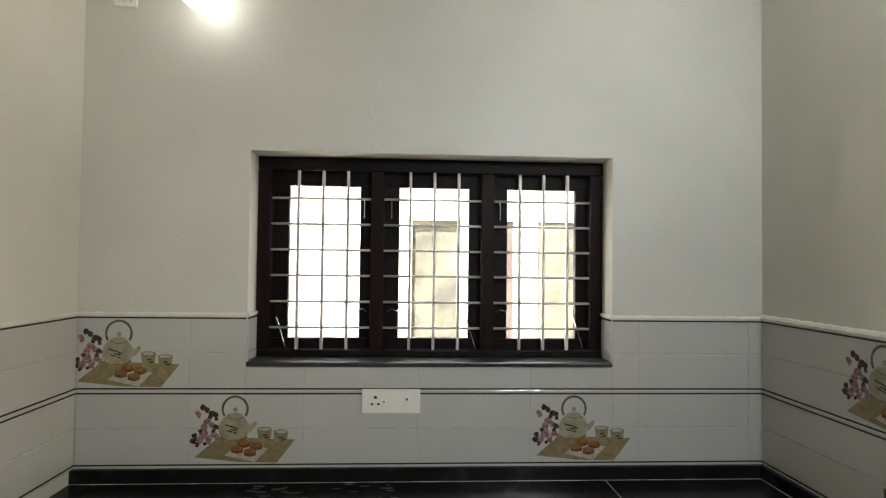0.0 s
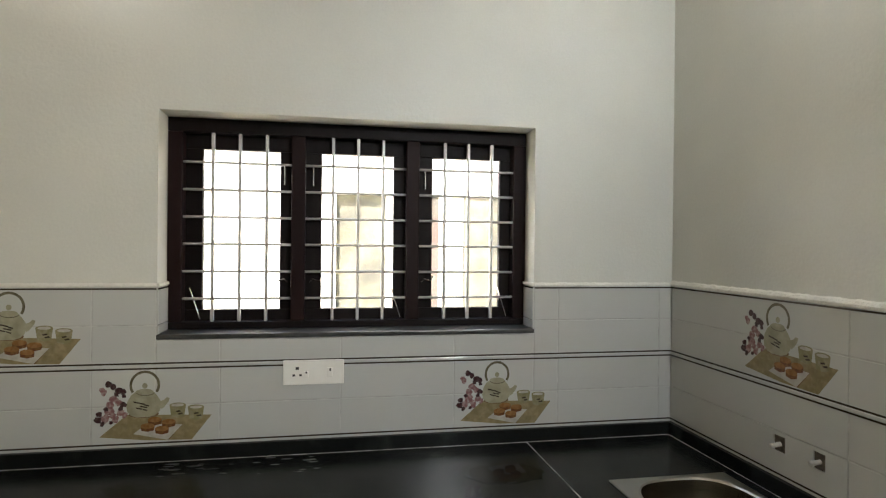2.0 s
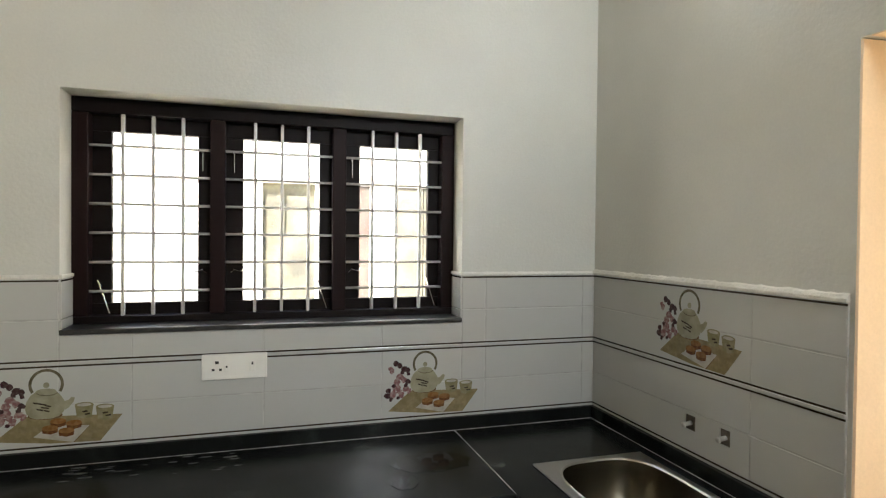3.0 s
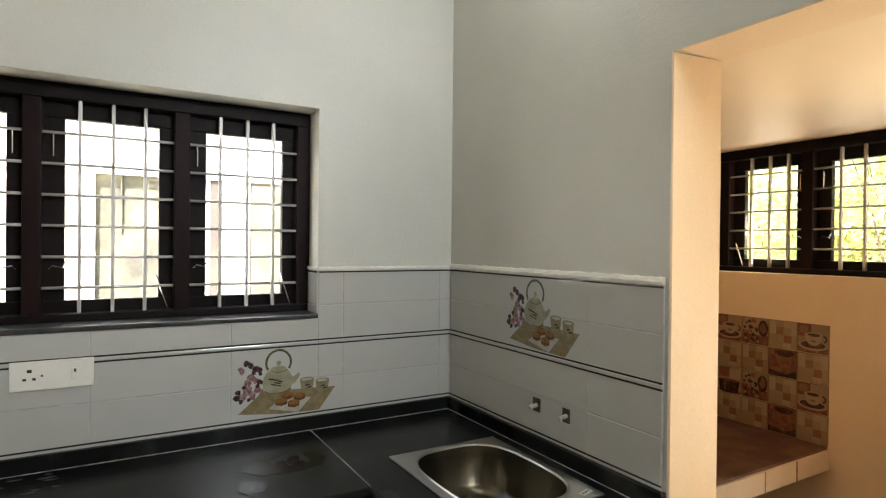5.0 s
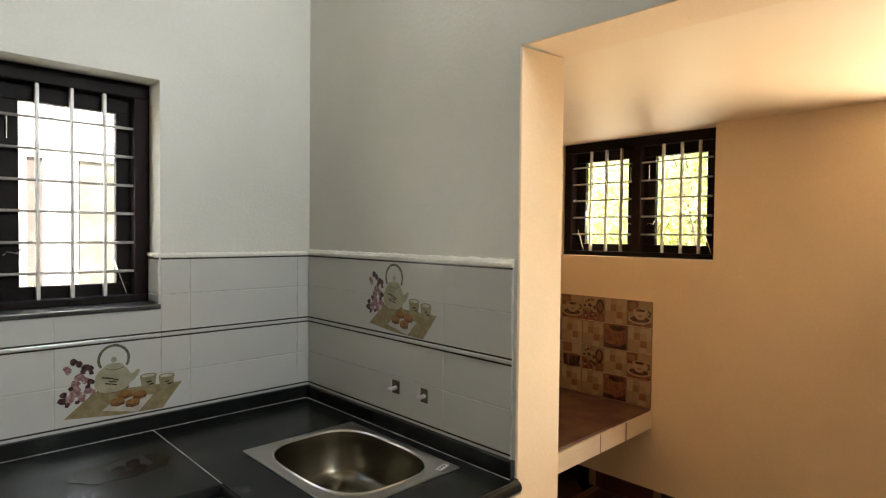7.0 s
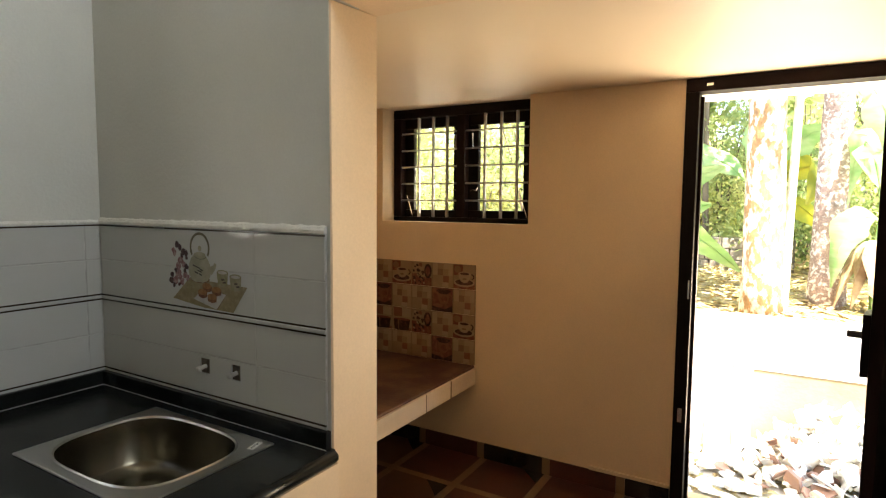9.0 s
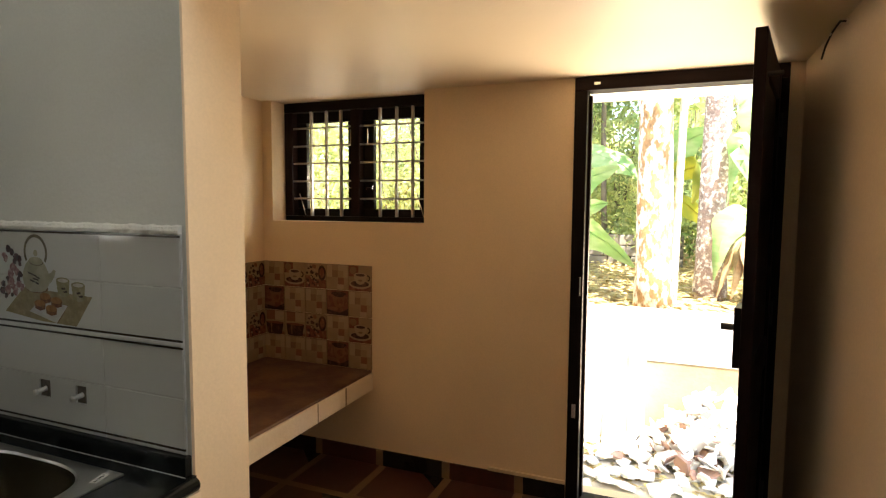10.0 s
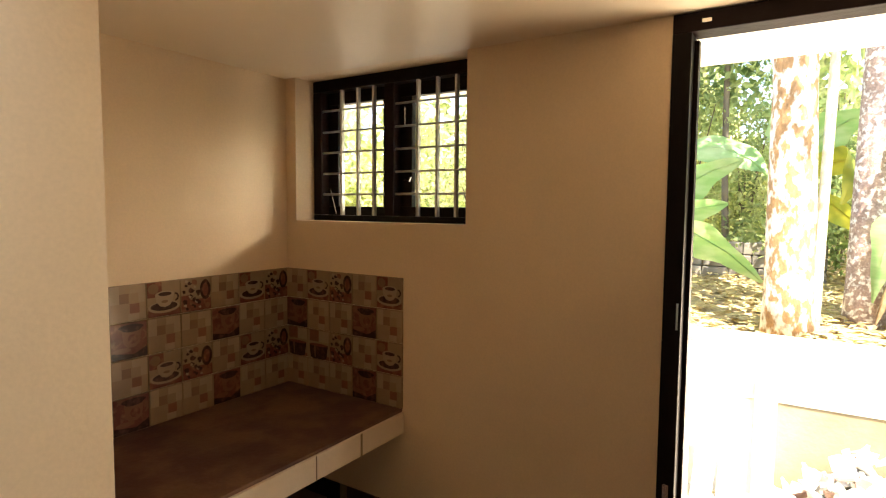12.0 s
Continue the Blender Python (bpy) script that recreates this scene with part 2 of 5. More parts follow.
# ---- windows ----
def window(name, pt, width, height, bays, fr, bar_u, bar_v, label, w0=0.12, rail=0.045, top=0.06):
    """pt(u, v, w) gives the place: along, up and outwards."""
    root = tagged(new(name), label, "window", kind="structure")

    def bx(u0, v0, w0_, u1, v1, w1, bevel=0.0):
        return B(*pt(u0, v0, w0_), *pt(u1, v1, w1), bevel=bevel)
    wf = w0 + 0.075
    part("frame_head", bx(0, height - fr, w0, width, height, wf, 0.004), M_WOOD, root)
    part("frame_foot", bx(0, 0, w0, width, fr * 0.5, wf, 0.004), M_WOOD, root)
    bw = (width - fr * (bays + 1)) / bays
    for k in range(bays + 1):
        u = k * (bw + fr)
        part("frame_post", bx(u, fr * 0.5 + 0.001, w0 + 0.001, u + fr, height - fr - 0.001, wf, 0.004), M_RED, root)
    v0, v1 = fr * 0.5, height - fr
    for k in range(bays):
        u0 = fr + k * (bw + fr)
        u1 = u0 + bw
        ws, we = w0 + 0.055, w0 + 0.09
        sash = part("sash", bx(u0 - 0.006, v1 - top, ws, u1 + 0.006, v1 + 0.006, we + 0.002, 0.003), M_WOOD, root, "dark brown wooden casement sash")
        part("bottom_rail", bx(u0 - 0.006, v0 - 0.006, ws, u1 + 0.006, v0 + rail, we + 0.002, 0.003), M_WOOD, sash)
        part("stile", bx(u0 - 0.006, v0 + rail, ws + 0.001, u0 + 0.066, v1 - top, we, 0.003), M_WOOD, sash)
        part("stile", bx(u1 - 0.050, v0 + rail, ws + 0.001, u1 + 0.006, v1 - top, we, 0.003), M_WOOD, sash)
        pane = part("pane", bx(u0 + 0.063, v0 + rail - 0.003, ws + 0.015, u1 - 0.047, v1 - top + 0.003, ws + 0.019), M_GLASS, sash, "clear glass pane")
        pane.visible_shadow = False
        for bu in bar_u:
            part("upright_bar", bx(u0 + bu - 0.006, v0 + 0.001, w0 + 0.006, u0 + bu + 0.006, v1 + 0.004, w0 + 0.028, 0.002), M_BAR, root, "light grey painted square steel bar")
        for bv in bar_v:
            part("cross_bar", T([pt(u0 - 0.002, bv, w0 + 0.017), pt(u1 + 0.002, bv, w0 + 0.017)], 0.0055), M_BAR, root, "light grey painted round steel bar", True)
        # stay and latch
        stay_u = u0 + 0.02 if k == 0 else u1 - 0.06
        part("stay", T([pt(stay_u, v0 + 0.135, w0 + 0.045), pt(stay_u + 0.042, v0 + 0.006, w0 + 0.046)], 0.003, 6), M_CHROME, root, "thin steel window stay hook")
        lu = u1 - 0.03 if k == 0 else u0 + 0.03
        s = -1 if k == 0 else 1
        part("latch", T([pt(lu - 0.012 * s, v0 + 0.16, w0 + 0.05), pt(lu, v0 + 0.172, w0 + 0.046), pt(lu + 0.03 * s, v0 + 0.165, w0 + 0.044), pt(lu + 0.04 * s, v0 + 0.185, w0 + 0.044)], 0.0035, 6), M_CHROME, root, "small bright hook latch")
        part("tower_bolt", T([pt(lu, v1 - 0.20, w0 + 0.05), pt(lu, v1 - 0.11, w0 + 0.05)], 0.004, 6), M_CHROME, root, "thin upright steel bolt")
    return root


window("window_1", lambda u, v, w: (WX0 + u, w, 1.345 + v), WX1 - WX0, 0.853, 3, 0.056, (0.114, 0.219, 0.325),
       [z - 1.345 for z in (2.022, 1.911, 1.800, 1.690, 1.578, 1.467)], "dark brown three-bay casement window with grey steel bars")
window("window_2", lambda u, v, w: (UX + w, VY0 - u, VZ0 + v), VY0 - VY1, UZ - VZ0, 2, 0.056, (0.130, 0.236, 0.336),
       [z - VZ0 for z in (2.056, 1.950, 1.846, 1.740, 1.635)], "dark brown two-bay casement window with grey steel bars")
# Paler than the worktop granite: the sill's reflected light is in the colour.
structure("window_sill", B(WX0 + 0.001, -0.014, 1.326, WX1 - 0.001, 0.236, 1.3445, bevel=0.004), mat("granite_with_sheen", (0.035, 0.036, 0.035), 0.3, vary=0.4, scale=30, spec=0.4, fine=0.3, fine_scale=200), "black polished granite window sill", "sill")

# ---- outer door ----
door = tagged(new("door_1"), "red-brown wooden door frame with its door standing open inwards", "door", kind="structure")
FX0, FX1 = UX - 0.006, UX + 0.10
part("frame_post", B(FX0, DY0 - 0.001, FZ, FX1, DY0 - 0.06, 2.145, bevel=0.003), M_WOOD, door)
part("frame_post", B(FX0, DY1 + 0.001, FZ, FX1, DY1 + 0.06, 2.145, bevel=0.003), M_WOOD, door)
part("frame_head", B(FX0, DY0 - 0.001, 2.1455, FX1, DY1 + 0.001, UZ - 0.001, bevel=0.003), M_RED, door)
part("stop_bead", B(UX + 0.05, DY0 - 0.0605, FZ, UX + 0.085, DY0 - 0.075, 2.13), M_RED, door)
part("threshold", B(FX0, DY0 - 0.061, FZ - 0.005, FX1, DY1 + 0.061, FZ + 0.02, bevel=0.003), M_RED, door)
part("striker", B(FX0 - 0.004, DY0 - 0.022, 0.56, FX0 - 0.0005, DY0 - 0.042, 0.63), M_CHROME, door, "small chrome catch")
part("striker", B(FX0 - 0.004, DY0 - 0.045, 1.17, FX0 - 0.0005, DY0 - 0.052, 1.26), M_CHROME, door, "narrow chrome striker plate")
part("catch", B(FX0 - 0.006, DY0 - 0.090, 2.168, FX0 - 0.0005, DY0 - 0.118, 2.180), M_CHROME, door, "small bright bolt catch")

leaf_m = Matrix.Translation((UX - 0.010, -2.818, 0)) @ Matrix.Rotation(radians(180 - 11.5), 4, "Z")
LW, LT, L0, L1 = 0.762, 0.036, FZ + 0.025, 2.16
leaf = new("door_leaf")
leaf.parent = door
leaf.matrix_basis = leaf_m
tagged(leaf, "dark red-brown panelled wooden door leaf")


def lpart(name, bm, material, label=""):
    return part(name, bm, material, leaf, label)


lpart("hinge_stile", B(0, -LT, L0, 0.10, 0, L1, bevel=0.003), M_RED)
lpart("lock_stile", B(LW - 0.10, -LT, L0, LW, 0, L1, bevel=0.003), M_RED)
for z0, z1 in ((L0, L0 + 0.2), (0.95, 1.07), (L1 - 0.12, L1)):
    lpart("rail", B(0.101, -LT + 0.001, z0, LW - 0.101, -0.001, z1, bevel=0.003), M_RED)
for z0, z1 in ((L0 + 0.201, 0.949), (1.071, L1 - 0.121)):
    lpart("panel", B(0.101, -LT + 0.011, z0, LW - 0.101, -0.011, z1, bevel=0.004), M_RED)
lock = lpart("rim_lock", B(LW - 0.14, -LT - 0.022, 1.08, LW - 0.005, -LT - 0.0005, 1.28, bevel=0.003), M_WOOD, "dark rectangular rim lock")
part("lever", T([(LW - 0.06, -LT - 0.022, 1.205), (LW - 0.06, -LT - 0.065, 1.205)], 0.012), M_DARK, leaf, "dark lever handle")
for z in (0.35, 1.15, 1.95):
    lpart("hinge", T([(-0.004, 0.004, z - 0.05), (-0.004, 0.004, z + 0.05)], 0.007), M_DARK, "dark steel butt hinge")
lpart("bolt_knob", T([(LW - 0.03, 0.002, 2.02), (LW - 0.03, 0.045, 2.02)], 0.008), M_DARK)

# ---- counter ----
CZ = 0.868
SX, NFY, SY = -0.680, -0.655, -1.250   # joint between the slabs, front edges
bm = B(KW, 0, CZ - 0.04, SX - 0.002, NFY, CZ, bevel=0.003)
c = tagged(finish("granite_slab", bm, M_GRANITE), "long black polished granite worktop along the window wall", "worktop")
part("rounded_edge", T([(KW, NFY, CZ - 0.02), (SX - 0.006, NFY, CZ - 0.02)], 0.0198, 12), M_GRANITE, c, smooth=True)
bm = bmesh.new()
HX0, HX1, HY0, HY1 = -0.512, -0.088, -0.472, -1.042
for a in ((SX, 0, 0, HY0), (SX, HY0, HX0, HY1), (HX1, HY0, 0, HY1), (SX, HY1, 0, SY + 0.012)):
    box(bm, a[0], a[1], CZ - 0.04, a[2], a[3], CZ)
c = tagged(finish("granite_slab", bm, M_GRANITE), "black polished granite worktop with the sink set in", "worktop")
part("rounded_edge", T([(SX, SY + 0.012, CZ - 0.02), (-0.006, SY + 0.012, CZ - 0.02)], 0.0198, 12), M_GRANITE, c, smooth=True)
part("rounded_edge", T([(SX, NFY, CZ - 0.02), (SX, SY + 0.012, CZ - 0.02)], 0.0197, 12), M_GRANITE, c, smooth=True)
structure("granite_upstand_north", B(KW, -0.0005, CZ + 0.0005, -0.024, -0.024, 0.922, bevel=0.002), M_GRANITE, "black granite upstand strip", "skirting")
structure("granite_upstand_east", B(-0.0005, 0, CZ + 0.0005, -0.024, EY, 0.922, bevel=0.002), M_GRANITE, "black granite upstand strip", "skirting")
bm = bmesh.new()
box(bm, -0.60, -1.14, FZ, 0.0, JY, CZ - 0.04)
structure("counter_support", bm, M_CREAM, "cream plastered wall that carries the worktop", "support wall")
structure("counter_support_west", B(-1.75, -0.0, FZ, -1.65, -0.60, CZ - 0.04), M_CREAM, "cream plastered wall that carries the worktop", "support wall")


def rounded_loop(bm, cx, cy, hx, hy, r, z, n=12):
    vs = []
    for q, (sx, sy) in enumerate(((1, 1), (-1, 1), (-1, -1), (1, -1))):
        for k in range(n):
            a = math.pi / 2 * (q + k / (n - 1))
            vs.append(bm.verts.new((cx + sx * (hx - r) + r * math.cos(a), cy + sy * (hy - r) + r * math.sin(a), z)))
    return vs


sink = thing("kitchen_sink", "shiny stainless steel single bowl sink set in the black worktop", "sink")
bm = bmesh.new()
cx, cy = -0.3005, -0.7565
loops = [(0.2265, 0.3015, 0.004, CZ + 0.0005), (0.2265, 0.3015, 0.004, CZ + 0.004), (0.223, 0.298, 0.004, CZ + 0.0055), (0.199, 0.268, 0, CZ + 0.006), (0.195, 0.264, 0, CZ + 0.010),
         (0.191, 0.260, 0, CZ + 0.004), (0.186, 0.254, 0, CZ - 0.03), (0.172, 0.237, 0, CZ - 0.13), (0.156, 0.218, 0, CZ - 0.155), (0.12, 0.17, 0, CZ - 0.163), (0.045, 0.045, 0.044, CZ - 0.168), (0.043, 0.043, 0.042, CZ - 0.178)]


def bowed_loop(bm, cx, cy, hx, hy, z, n=12, e=0.62):
    """A rounded rectangle with gently bowed sides."""
    vs = []
    for k in range(4 * n):
        a = math.pi / 2 * (k + 0.5) / n
        c_, s_ = math.cos(a), math.sin(a)
        vs.append(bm.verts.new((cx + hx * math.copysign(abs(c_) ** e, c_), cy + hy * math.copysign(abs(s_) ** e, s_), z)))
    return vs


def loft(bm, rows_):
    prev = None
    for hx, hy, r, z in rows_:
        cur = rounded_loop(bm, cx, cy, hx, hy, r, z) if r else bowed_loop(bm, cx, cy, hx, hy, z)
        if prev:
            for k in range(len(cur)):
                bm.faces.new((prev[k], prev[(k + 1) % len(cur)], cur[(k + 1) % len(cur)], cur[k]))
        prev = cur
    return bm


bm = loft(bm, loops[:6])
part("rim", bm, M_STEEL, sink, "flat brushed steel sink rim")
part("bowl", loft(bmesh.new(), loops[5:]), M_BOWL, sink, "steel bowl with rounded corners, darkened for its shade", smooth=True)
bm = bmesh.new()
bmesh.ops.create_cone(bm, segments=24, radius1=0.043, radius2=0.038, depth=0.006, cap_ends=True, matrix=Matrix.Translation((cx, cy, CZ - 0.176)))
dr = part("drain", bm, M_CHROME, sink, "round chrome waste strainer")
for k in range(6):
    a = k * math.pi / 3
    bm = bmesh.new()
    bmesh.ops.create_cone(bm, segments=10, radius1=0.004, radius2=0.004, depth=0.002, cap_ends=True, matrix=Matrix.Translation((cx + 0.02 * math.cos(a), cy + 0.02 * math.sin(a), CZ - 0.1725)))
    part("drain_hole", bm, M_DARK, dr)
sticker = thing("rim_sticker", "small white paper sticker on the sink rim", "sticker")
part("paper", B(-0.011, -0.026, 0, 0.011, 0.026, 0.0006), M_PLASTIC, sticker)
for k in range(6):
    part("print_bar", B(-0.004, -0.020 + 0.007 * k, 0.0007, 0.004 - 0.002 * (k % 2), -0.016 + 0.007 * k, 0.0010), M_DARK, sticker)
sticker.matrix_basis = pose(-0.121, -1.024, CZ + 0.0063, 0, 0, -74)

# cement lines of the worktop
M_FILL = mat("pale_joint_filler", (0.42, 0.42, 0.40), 0.7, vary=0.5, scale=25)
structure("joint_line", B(KW, -0.0242, CZ + 0.0003, -0.025, -0.0262, CZ + 0.0016), M_FILL, "thin pale filler line along the upstand", "joint")
structure("joint_line", B(-0.0242, -0.0265, CZ + 0.0003, -0.0262, EY, CZ + 0.0016), M_FILL, "thin pale filler line along the upstand", "joint")
structure("joint_line", B(SX - 0.0018, -0.0265, CZ - 0.01, SX - 0.0002, NFY + 0.006, CZ + 0.0006), M_FILL, "pale filler line between two granite slabs", "joint")

M_SMEAR = mat("dried_cement_smear", (0.045, 0.045, 0.042), 0.4, color_b=(0.010, 0.011, 0.010), scale=45, blend=(0.42, 0.6))
r_ = random.Random(3)
for k in range(26):
    x, y, r = r_.uniform(-2.1, -1.5), r_.uniform(-0.20, -0.04), r_.uniform(0.003, 0.012)
    bm = bmesh.new()
    n = 13
    ring = [bm.verts.new((x + 2.6 * r * r_.uniform(0.6, 1.2) * math.cos(2 * math.pi * i / n), y + 0.7 * r * r_.uniform(0.6, 1.2) * math.sin(2 * math.pi * i / n), CZ + 0.0005 + 0.00003 * k)) for i in range(n)]
    top = bm.faces.new(ring)
    ext = bmesh.ops.extrude_face_region(bm, geom=[top])
    bmesh.ops.translate(bm, vec=(0, 0, -0.0004), verts=[v for v in ext["geom"] if isinstance(v, bmesh.types.BMVert)])
    structure("cement_smear", bm, M_SMEAR, "thin dried cement smear on the granite", "stain")

# damp patch on the dull granite
M_WET = mat("wet_black_granite", (0.004, 0.0045, 0.004), 0.06, spec=0.10, vary=0.3, scale=30)
r_ = random.Random(9)
for cx_, cy_, rx, ry in ((-0.865, -0.335, 0.150, 0.090), (-1.005, -0.480, 0.045, 0.055)):
    bm = bmesh.new()
    ring = [bm.verts.new((cx_ + rx * r_.uniform(0.86, 1.12) * math.cos(2 * math.pi * k / 26), cy_ + ry * r_.uniform(0.84, 1.14) * math.sin(2 * math.pi * k / 26), CZ + 0.0009)) for k in range(26)]
    top = bm.faces.new(ring)
    ext = bmesh.ops.extrude_face_region(bm, geom=[top])
    bmesh.ops.translate(bm, vec=(0, 0, -0.0007), verts=[v for v in ext["geom"] if isinstance(v, bmesh.types.BMVert)])
    structure("damp_patch", bm, M_WET, "dark damp patch on the black granite worktop", "stain")

# ---- work slab in the utility area ----
slab = thing("work_slab", "projecting work slab with a dusty red-brown top and cream front edge", "counter slab")
part("top", B(0.1905, UN, 0.651, UX - 0.0005, -0.864, 0.665, bevel=0.002), M_SLAB, slab, "dusty red-brown cement top")
part("front", B(0.1905, UN, 0.555, UX - 0.001, -0.874, 0.6505, bevel=0.004), M_EDGE, slab, "cream plastered slab edge")

for x, w in ((1.10, 0.006), (1.35, 0.012)):
    part("joint_streak", B(x, -0.8742, 0.556, x + w, -0.8752, 0.650), mat("brown_streak", (0.22, 0.15, 0.08), 0.9, vary=0.4, scale=30), slab, "narrow brown joint streak")

structure("skirting_bead", B(UX - 0.0005, -1.56, 0.213, UX - 0.014, DY0 + 0.001, 0.232, bevel=0.003), M_EDGE, "cream plaster bead over the last skirting tiles", "trim")
wire = thing("loose_wire", "short dark electric wire poking out of the wall", "wire")
part("wire", T([(1.04, US, 2.19), (1.05, US + 0.02, 2.195), (1.10, US + 0.03, 2.175), (1.17, US + 0.032, 2.15), (1.23, US + 0.03, 2.12)], 0.0035, 6), M_DARK, wire, smooth=True)
part("core", T([(1.10, US + 0.034, 2.170), (1.075, US + 0.04, 2.160)], 0.003, 6), M_PLASTIC, wire, "pale stripped wire end")
part("collar", T([(1.04, US + 0.0005, 2.19), (1.04, US + 0.006, 2.19)], 0.012, 12), M_EDGE, wire, "patch of rough plaster round the wire")

# ---- wall bulbs, and a tube light added out of view ----
M_LIT = emit("lit_bulb", (1, 0.97, 0.9), 0.5)
M_LIT2 = emit("bright_lit_bulb", (0.93, 0.98, 1.0), 10.0)
for at, turn, r, lit in (((-2.305, 0.0, 2.80), 0, 0.090, M_LIT), ((0.0, -1.02, 2.92), -90, 0.05, M_LIT2)):
    bulb = thing("bulb_lamp", "round white lit bulb in a white wall holder", "lamp", "wall bulbs")
    bm = bmesh.new()
    bmesh.ops.create_uvsphere(bm, u_segments=24, v_segments=16, radius=r, matrix=Matrix.Translation((0, -0.13, 0)))
    part("globe", bm, lit, bulb, smooth=True)
    part("holder", T([(0, -0.0, 0.085), (0, -0.06, 0.085), (0, -0.10, 0.045)], [0.03, 0.022, 0.03], 16), M_PLASTIC, bulb, smooth=True)
    bulb.matrix_basis = pose(*at, 0, 0, turn)
# Unseen tube, added to brighten the upper kitchen walls.
tl = thing("tube_light", "unseen white tube light added high on the wall", "lamp")
part("housing", B(-1.55, -0.001, 3.09, -0.35, -0.035, 3.14, bevel=0.004), M_PLASTIC, tl)
part("tube", T([(-1.53, -0.05, 3.09), (-0.37, -0.05, 3.09)], 0.014, 12), emit("lit_tube", (0.95, 0.98, 1.0), 0.6), tl, smooth=True)

# ---- flat prints ----
def disc(cx, cy, rx, ry, n=20, a0=0.0, a1=2 * math.pi):
    return [(cx + rx * math.cos(a0 + (a1 - a0) * k / n), cy + ry * math.sin(a0 + (a1 - a0) * k / n)) for k in range(n)]


def arc_band(cx, cy, rx, ry, w, a0, a1, n=16):
    out = [(cx + rx * math.cos(a0 + (a1 - a0) * k / n), cy + ry * math.sin(a0 + (a1 - a0) * k / n)) for k in range(n + 1)]
    inn = [(cx + (rx - w) * math.cos(a0 + (a1 - a0) * k / n), cy + (ry - w) * math.sin(a0 + (a1 - a0) * k / n)) for k in range(n + 1)]
    return [[out[k], out[k + 1], inn[k + 1], inn[k]] for k in range(n)]


def flat(bm, pts, h, fu):
    """A thin polygon, standing h proud of the tile, facing -y."""
    vs = [bm.verts.new((*fu(x, y)[:1], -h, fu(x, y)[1])) for x, y in pts]
    f = bm.faces.new(vs)
    if f.normal.y > 0:
        f.normal_flip()
    return f


def print_part(name, polys, h, fu, material, parent, label=""):
    bm = bmesh.new()
    step = 0.00006 if len(polys) < 6 else 0.0
    for k, p in enumerate(polys):
        flat(bm, p, h + step * k, fu)
    for f in bm.faces:
        f.normal_update()
        if f.normal.y > 0:
            f.normal_flip()
    me = bpy.data.meshes.new(name)
    bm.to_mesh(me)
    bm.free()
    me.materials.append(material)
    ob = new(name, me)
    ob.parent = parent
    return tagged(ob, label)


def ink(name, c, c2=None, sc=60):
    c = tuple(0.6 * v for v in c)
    c2 = tuple(0.6 * v for v in c2) if c2 else None
    return mat(name, c, 0.16, vary=0.15, scale=sc, color_b=c2, blend=(0.45, 0.6))


I_MAT = ink("print_tan", (0.36, 0.29, 0.15), (0.42, 0.34, 0.19))
I_POT = ink("print_cream", (0.46, 0.44, 0.30), (0.53, 0.51, 0.37), 30)
I_HAND = ink("print_olive", (0.22, 0.20, 0.13), (0.15, 0.13, 0.08))
I_DARK = ink("print_dark", (0.06, 0.045, 0.035), (0.10, 0.08, 0.05), 90)
I_MAUVE = ink("print_mauve", (0.075, 0.035, 0.04), (0.13, 0.08, 0.075), 90)
I_PLATE = ink("print_plate", (0.68, 0.64, 0.56))
I_CAKE = ink("print_cake", (0.20, 0.08, 0.035), (0.28, 0.14, 0.05), 80)
I_PINK = ink("print_pink", (0.34, 0.17, 0.17), (0.52, 0.38, 0.36), 90)
I_SHAD = ink("print_brown", (0.24, 0.14, 0.07))
I_CUP = ink("print_cup", (0.34, 0.31, 0.16), (0.42, 0.38, 0.24))
I_GOLD = ink("print_golden", (0.42, 0.22, 0.08), (0.34, 0.16, 0.05), 70)


def pu(cx, cy):
    return ((cx / 2.4 - 12) * 0.00227, 0.3 - (cy / 2.4 - 10) * 0.00227)


def blossom(cx, cy, r, n=9):
    rr = random.Random(int(cx * 7 + cy))
    return [(cx + r * rr.uniform(0.6, 1.2) * math.cos(2 * math.pi * k / n), cy + r * rr.uniform(0.6, 1.2) * math.sin(2 * math.pi * k / n)) for k in range(n)]


